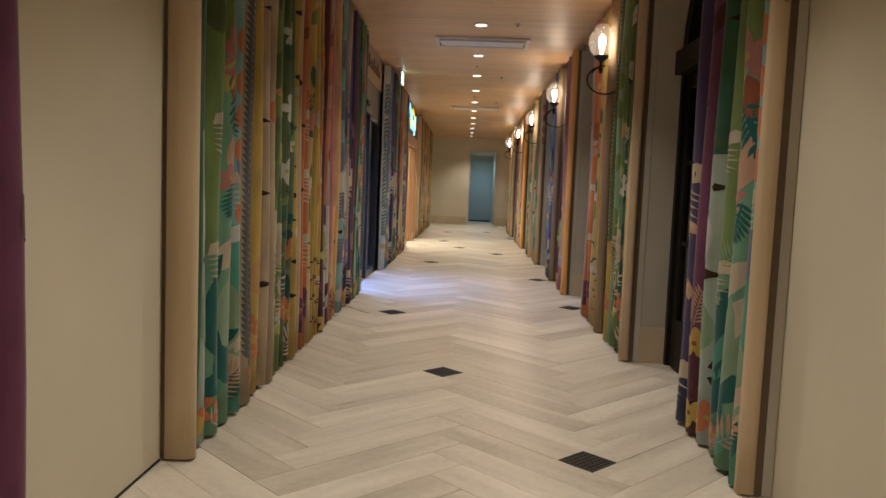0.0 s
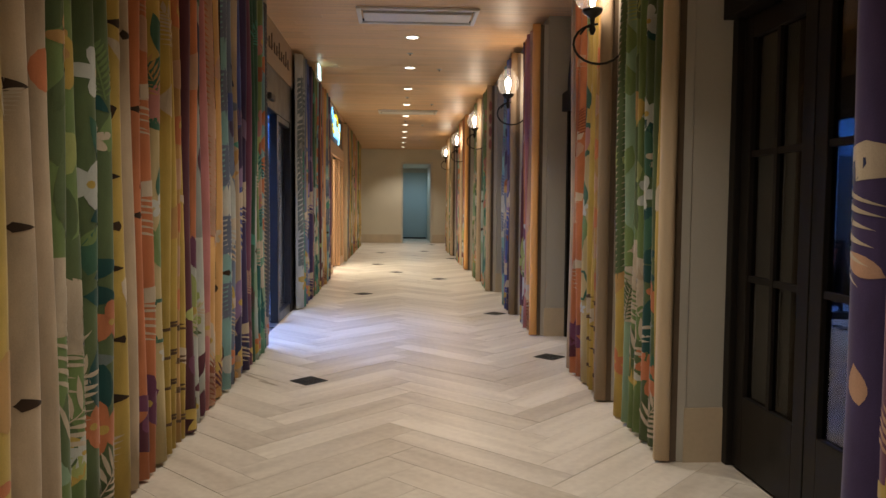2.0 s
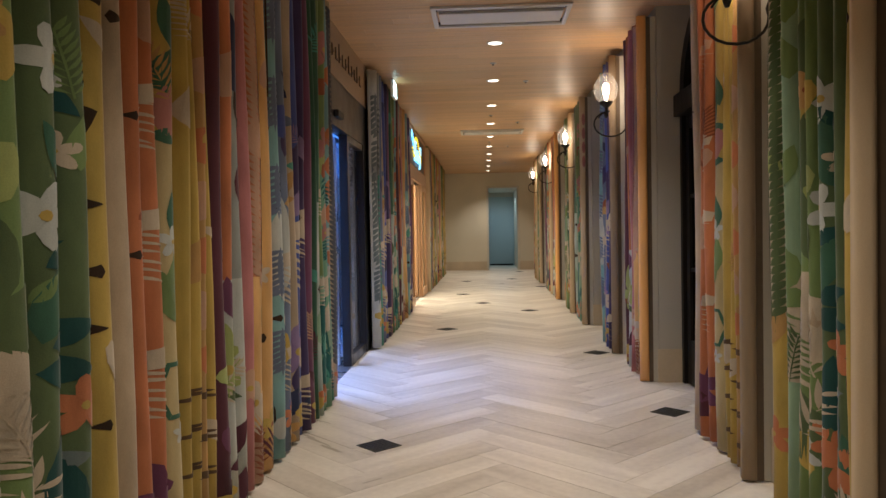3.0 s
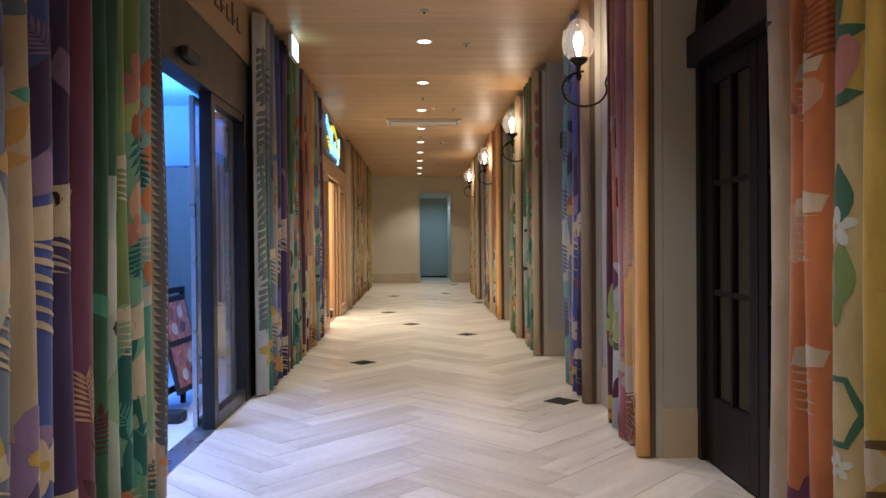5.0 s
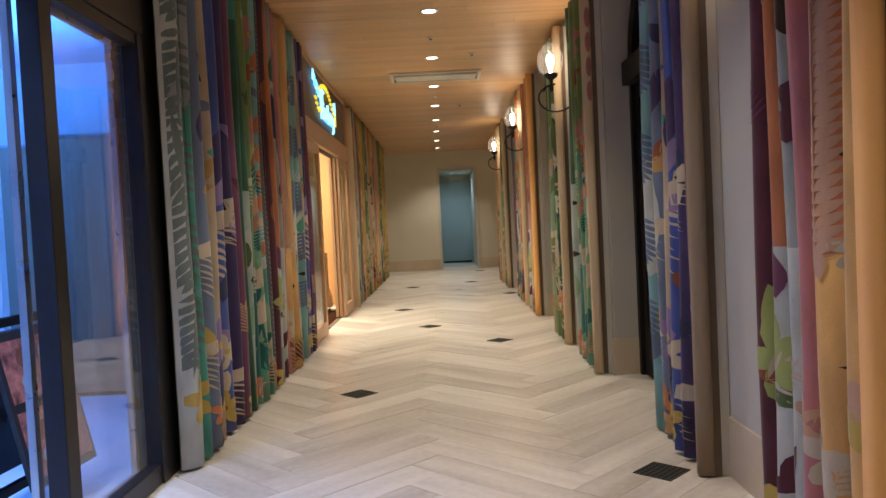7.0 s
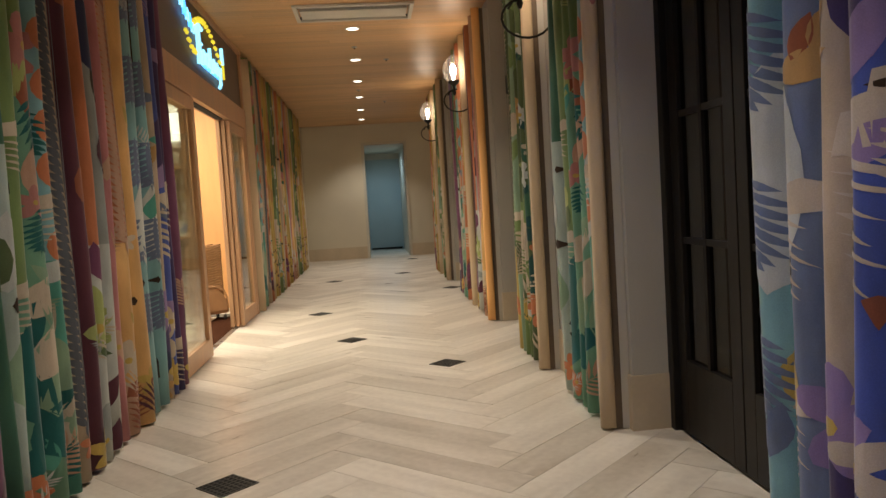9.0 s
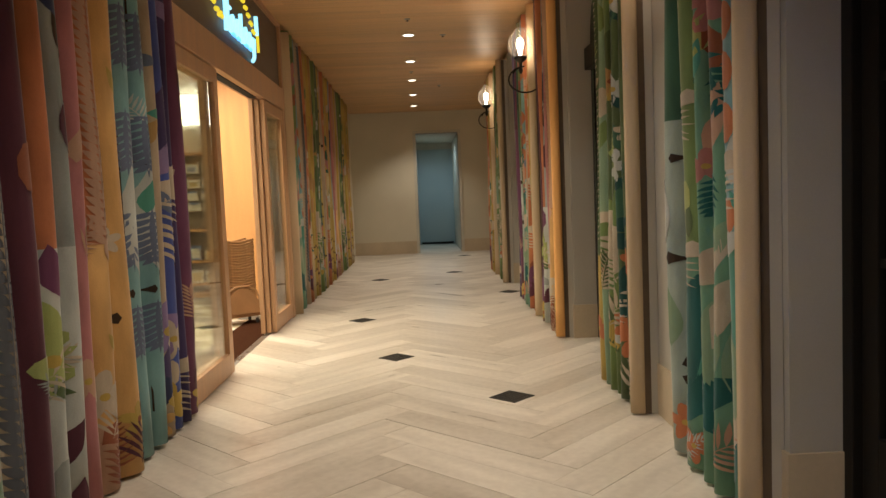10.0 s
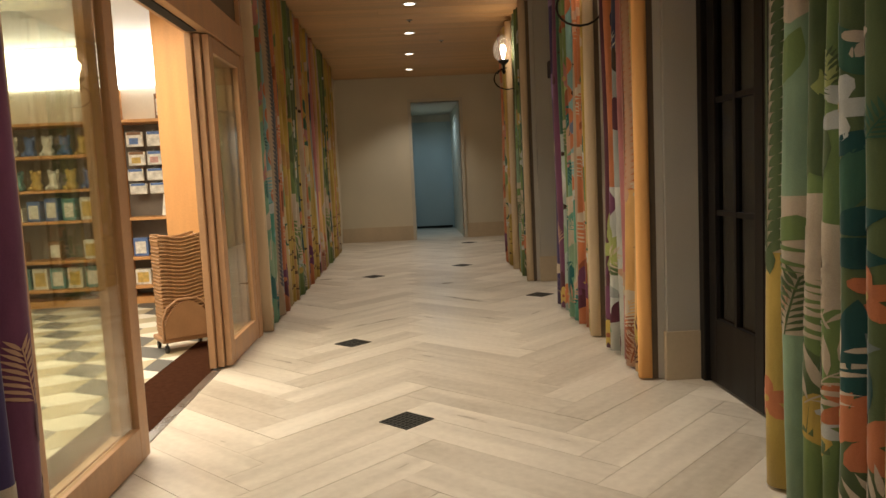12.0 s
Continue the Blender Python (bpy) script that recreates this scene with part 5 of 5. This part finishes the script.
GOODS = [mat("goods_" + n, c, 0.4, 0.25, (20, 20, 20), 60, 0.05) for n, c in (("white", (0.75, 0.73, 0.68)), ("blue", (0.10, 0.18, 0.42)), ("pink", (0.62, 0.36, 0.33)), ("gold", (0.60, 0.42, 0.12)), ("teal", (0.12, 0.30, 0.32)), ("brown", (0.22, 0.11, 0.05)))]


def packet(x, z, w, h, m):
    r = thing("hanging_packet", pose(x, SHELF_Y + 0.20, z), "flat clear packet with a printed card on a hook", "packet", "hanging packets")
    part("bag", boxes((-w / 2, w / 2, -0.02, 0.02, 0, h), bevel=0.014), GOODS[0], r)
    part("header_card", boxes((-w * 0.42, w * 0.42, -0.024, -0.0205, h * 0.78, h * 0.98)), GOODS[5 if m % 2 else 1], r)
    part("picture", boxes((-w * 0.30, w * 0.24, -0.023, -0.0205, h * 0.16, h * 0.58)), GOODS[m], r)
    part("hook", boxes((-0.004, 0.004, -0.03, 0.14, h + 0.004, h + 0.012)), STEEL, r)


def plush(x, z, size, m):
    r = thing("plush_toy", pose(x, SHELF_Y + 0.18, z), "small seated plush toy", "toy", "plush toys")
    bm = bmesh.new()
    lathe(bm, [(0.02 * size, 0), (0.05 * size, 0.01 * size), (0.055 * size, 0.05 * size), (0.03 * size, 0.085 * size), (0.045 * size, 0.11 * size), (0.042 * size, 0.15 * size), (0.012 * size, 0.17 * size)], 12)
    for sx in (-1, 1):
        lathe(bm, [(0.004, 0.145 * size), (0.018 * size, 0.155 * size), (0.016 * size, 0.18 * size), (0.004, 0.187 * size)], 8, (sx * 0.035 * size, 0, 0))
        lathe(bm, [(0.006, 0.0), (0.022 * size, 0.008 * size), (0.02 * size, 0.03 * size), (0.005, 0.04 * size)], 8, (sx * 0.04 * size, -0.045 * size, 0))
    part("toy_body", bm, GOODS[m], r, smooth=True)


def gift_box(x, z, w, h, m):
    r = thing("gift_box", pose(x, SHELF_Y + 0.17, z), "upright boxed gift with a printed front", "box", "gift boxes")
    part("carton", boxes((-w / 2, w / 2, -0.05, 0.05, 0, h), bevel=0.004), GOODS[m], r)
    part("label_panel", boxes((-w * 0.36, w * 0.36, -0.053, -0.0505, h * 0.15, h * 0.8)), GOODS[0 if m else 3], r)


def print_stand(x, z, w, h):
    r = thing("tilted_print", pose(x, SHELF_Y + 0.12, z), "white picture print leaning back on the shelf", "print", "tilted prints")
    sheet = part("sheet", boxes((-w / 2, w / 2, -0.006, 0.006, 0, h), bevel=0.002), GOODS[0], r)
    sheet.matrix_local = pose(0, 0, 0.004, -22, 0, 0)
    part("picture", boxes((-w * 0.34, w * 0.2, -0.009, -0.0065, h * 0.25, h * 0.8)), GOODS[1], sheet)


def goods():
    rnd = random.Random(5)
    for x0, n in ((-2.98, 4), (-6.35, 9)):
        for i in range(n):
            x = x0 + 0.1 + i * 0.2
            for z, h in ((1.63, 0.155), (1.435, 0.145), (1.275, 0.125), (1.135, 0.115)):
                packet(x + rnd.uniform(-0.015, 0.015), z, rnd.uniform(0.15, 0.18), h, rnd.choice((0, 0, 2, 2, 3, 1)))
            gift_box(x, 0.49, 0.15, rnd.uniform(0.14, 0.28), rnd.choice((0, 1, 2, 3, 4)))
            gift_box(x, 0.19, 0.16, rnd.uniform(0.14, 0.20), rnd.choice((0, 0, 1, 2)))
        print_stand(x0 + 0.5, 0.90, 0.30, 0.24)
        gift_box(x0 + 0.42, 1.90, 0.12, 0.26, 5)
        gift_box(x0 + 0.58, 1.90, 0.18, 0.28, 0)
    for i in range(7):
        x = -4.30 + i * 0.18
        plush(x, 1.57, 1.15, (1, 0, 1, 0, 1, 3, 0)[i])
        plush(x + 0.03, 1.22, 1.15, (3, 4, 3, 0, 3, 1, 3)[i])
        gift_box(x, 0.90, 0.13, rnd.uniform(0.12, 0.24), rnd.choice((4, 1, 5, 0)))
        gift_box(x, 0.19, 0.15, 0.22, rnd.choice((0, 4, 0, 0)))
        if i % 2:
            gift_box(x, 0.49, 0.13, 0.2, rnd.choice((5, 1, 0)))


display_shelf(-3.04, -2.2, (0.19, 0.49, 0.90, 1.90), "timber wall shelving hung with white packets")
display_shelf(-4.40, -3.10, (0.19, 0.49, 0.90, 1.22, 1.57, 1.90), "timber wall shelving with rows of plush toys")
display_shelf(-6.5, -4.46, (0.19, 0.49, 0.90, 1.90), "timber wall shelving hung with white packets")
goods()


def basket_stack():
    r = thing("basket_trolley", pose(-1.77, 17.5, 0, 0, 0, 32) @ Matrix.Diagonal((0.84, 0.84, 1, 1)), "brown wheeled base for shopping baskets", "trolley")
    part("tray", boxes((-0.22, 0.22, -0.17, 0.17, 0.075, 0.11), bevel=0.012), TROLLEY, r)
    guard = bmesh.new()
    edge = [(-0.20, 0.11)] + [(-0.20 + 0.40 * i / 12, 0.20 + 0.17 * math.sin(math.pi * i / 12) ** 0.7) for i in range(13)] + [(0.20, 0.11)]
    near = [guard.verts.new((p, -0.185, q)) for p, q in edge]
    back = [guard.verts.new((p, -0.165, q)) for p, q in edge]
    guard.faces.new(near)
    guard.faces.new(back[::-1])
    for i in range(len(edge)):
        guard.faces.new((near[i], back[i], back[(i + 1) % len(edge)], near[(i + 1) % len(edge)]))
    bmesh.ops.recalc_face_normals(guard, faces=guard.faces)
    part("front_guard", guard, TROLLEY, r, "arched brown guard")
    part("side_guard", boxes((0.195, 0.215, -0.16, 0.16, 0.11, 0.24), bevel=0.006), TROLLEY, r)
    part("rail", tube(bmesh.new(), [(-0.21, -0.18, 0.10), (-0.21, -0.18, 0.24), (-0.17, -0.188, 0.33), (-0.08, -0.19, 0.385), (0.08, -0.19, 0.385), (0.17, -0.188, 0.33), (0.21, -0.18, 0.24), (0.21, -0.18, 0.10)], 0.011, 8), TROLLEY, r, smooth=True)
    for sx, sy in itertools.product((-1, 1), (-1, 1)):
        w = part("castor", boxes((sx * 0.18 - 0.006, sx * 0.18 + 0.006, sy * 0.14 - 0.012, sy * 0.14 + 0.012, 0.04, 0.076)), STEEL, r)
        bm = lathe(bmesh.new(), [(0.008, -0.012), (0.028, -0.012), (0.030, 0), (0.028, 0.012), (0.008, 0.012)], 14)
        bmesh.ops.rotate(bm, verts=bm.verts, matrix=Matrix.Rotation(math.pi / 2, 3, "Y"))
        bmesh.ops.translate(bm, verts=bm.verts, vec=(sx * 0.18, sy * 0.14, 0.030))
        part("wheel", bm, RUBBER, w)
    # nested baskets: one thing each, rims showing
    def one():
        b = thing("shopping_basket", pose(0, 0, 0), "brown woven shopping basket nested in a stack", "basket", "stacked baskets")
        bm = bmesh.new()
        for k in range(4):
            x, y = 0.185, 0.135
            c = ((-x, -y), (x, -y), (x, y), (-x, y))
            p, q = c[k], c[(k + 1) % 4]
            pts = [(p[0] + (q[0] - p[0]) * t, p[1] + (q[1] - p[1]) * t, (0.012 * math.cos(2 * math.pi * t) if k % 2 == 0 else 0)) for t in [i / 6 for i in range(7)]]
            tube(bm, pts, 0.0078, 6)
        part("rim", bm, RATTAN, b, smooth=True)
        wall = bmesh.new()
        box(wall, -0.185, 0.185, -0.13, -0.122, -0.03, -0.004)
        box(wall, -0.185, 0.185, 0.122, 0.13, -0.03, -0.004)
        box(wall, -0.185, -0.177, -0.122, 0.122, -0.03, -0.004)
        box(wall, 0.177, 0.185, -0.122, 0.122, -0.03, -0.004)
        part("side", wall, RATTAN, b)
        return b

    first = one()
    base = pose(-1.77, 17.5, 0.145, 0, 0, 32)
    first.matrix_basis = base @ Matrix.Diagonal((0.84, 0.84, 1, 1))
    for i in range(1, 27):
        copy_thing(first, Matrix.Translation((random.uniform(-0.003, 0.003), random.uniform(-0.003, 0.003), 0.0265 * i)) @ base)


basket_stack()


# ---------------------------------------------------------------- floor planks
def clip_half(poly, axis, edge, side):
    res = []
    for p, q in zip(poly, poly[1:] + poly[:1]):
        dp, dq = side * (p[axis] - edge), side * (q[axis] - edge)
        if dp >= 0:
            res.append(p)
        if (dp < 0) != (dq < 0):
            t = dp / (dp - dq)
            res.append((p[0] + t * (q[0] - p[0]), p[1] + t * (q[1] - p[1])))
    return res


def herringbone(floor):
    L, W, gap = 1.03, 0.2, 0.0011
    c = math.sqrt(0.5)
    far = bmesh.new()
    count = 0

    def place(u, v):
        return (c * (u - v) - 0.717, c * (u + v) + 0.085)

    cells = []
    for j in range(-2, 5):
        for k in range(-60, 180):
            du, dv = k * W + j * L, k * W - j * L
            cells.append(((du, du + L, dv, dv + W), 0))
            cells.append(((du + L, du + L + W, dv + W - L, dv + W), 90))
    for (u0, u1, v0, v1), turn in cells:
        u0, u1, v0, v1 = u0 + gap, u1 - gap, v0 + gap, v1 - gap
        poly = [place(u0, v0), place(u1, v0), place(u1, v1), place(u0, v1)]
        cx, cy = sum(p for p, _ in poly) / 4, sum(q for _, q in poly) / 4
        if cy < -4.0 or cy > 29.0:
            continue
        poly = clip_half(clip_half(poly, 0, -1.345, 1), 0, 2.72 if cy > 22.2 else 1.54, -1)
        if len(poly) < 3:
            continue
        lift = random.uniform(-0.0008, 0.0006)
        if 2.0 < cy < 19.5 and count < 300:
            count += 1
            spin = 45 if turn == 0 else 135
            inv = Matrix.Rotation(-radians(spin), 2)
            loc = [inv @ Vector((p - cx, q - cy)) for p, q in poly]
            n = len(loc)
            me = bpy.data.meshes.new("plank")
            me.from_pydata([(p.x, p.y, -0.013) for p in loc] + [(p.x, p.y, lift) for p in loc], [],
                           [tuple(range(n, 2 * n))] + [(i, (i + 1) % n, n + (i + 1) % n, n + i) for i in range(n)])
            me.materials.append(PLANK)
            ob = new("plank", me)
            ob.parent = floor
            ob.matrix_basis = pose(cx, cy, 0, 0, 0, spin)
        else:
            n = len(poly)
            lo = [far.verts.new((p, q, -0.013)) for p, q in poly]
            hi = [far.verts.new((p, q, lift)) for p, q in poly]
            far.faces.new(hi)
            for i in range(n):
                far.faces.new((lo[i], lo[(i + 1) % n], hi[(i + 1) % n], hi[i]))
    rest = part("far_planks", far, PLANKFAR, floor, "pale wood-look planks in herringbone")
    rest["kind"] = "stuff"


PLANKFAR = mat("floor_plank_far", (0.79, 0.735, 0.635), 0.33, 0.05, (2.2, 4, 8), 24, 0.02, island=0.36, second=(0.43, 0.365, 0.28), detail=4.0, low=0.20)
herringbone(bpy.data.objects["floor"])
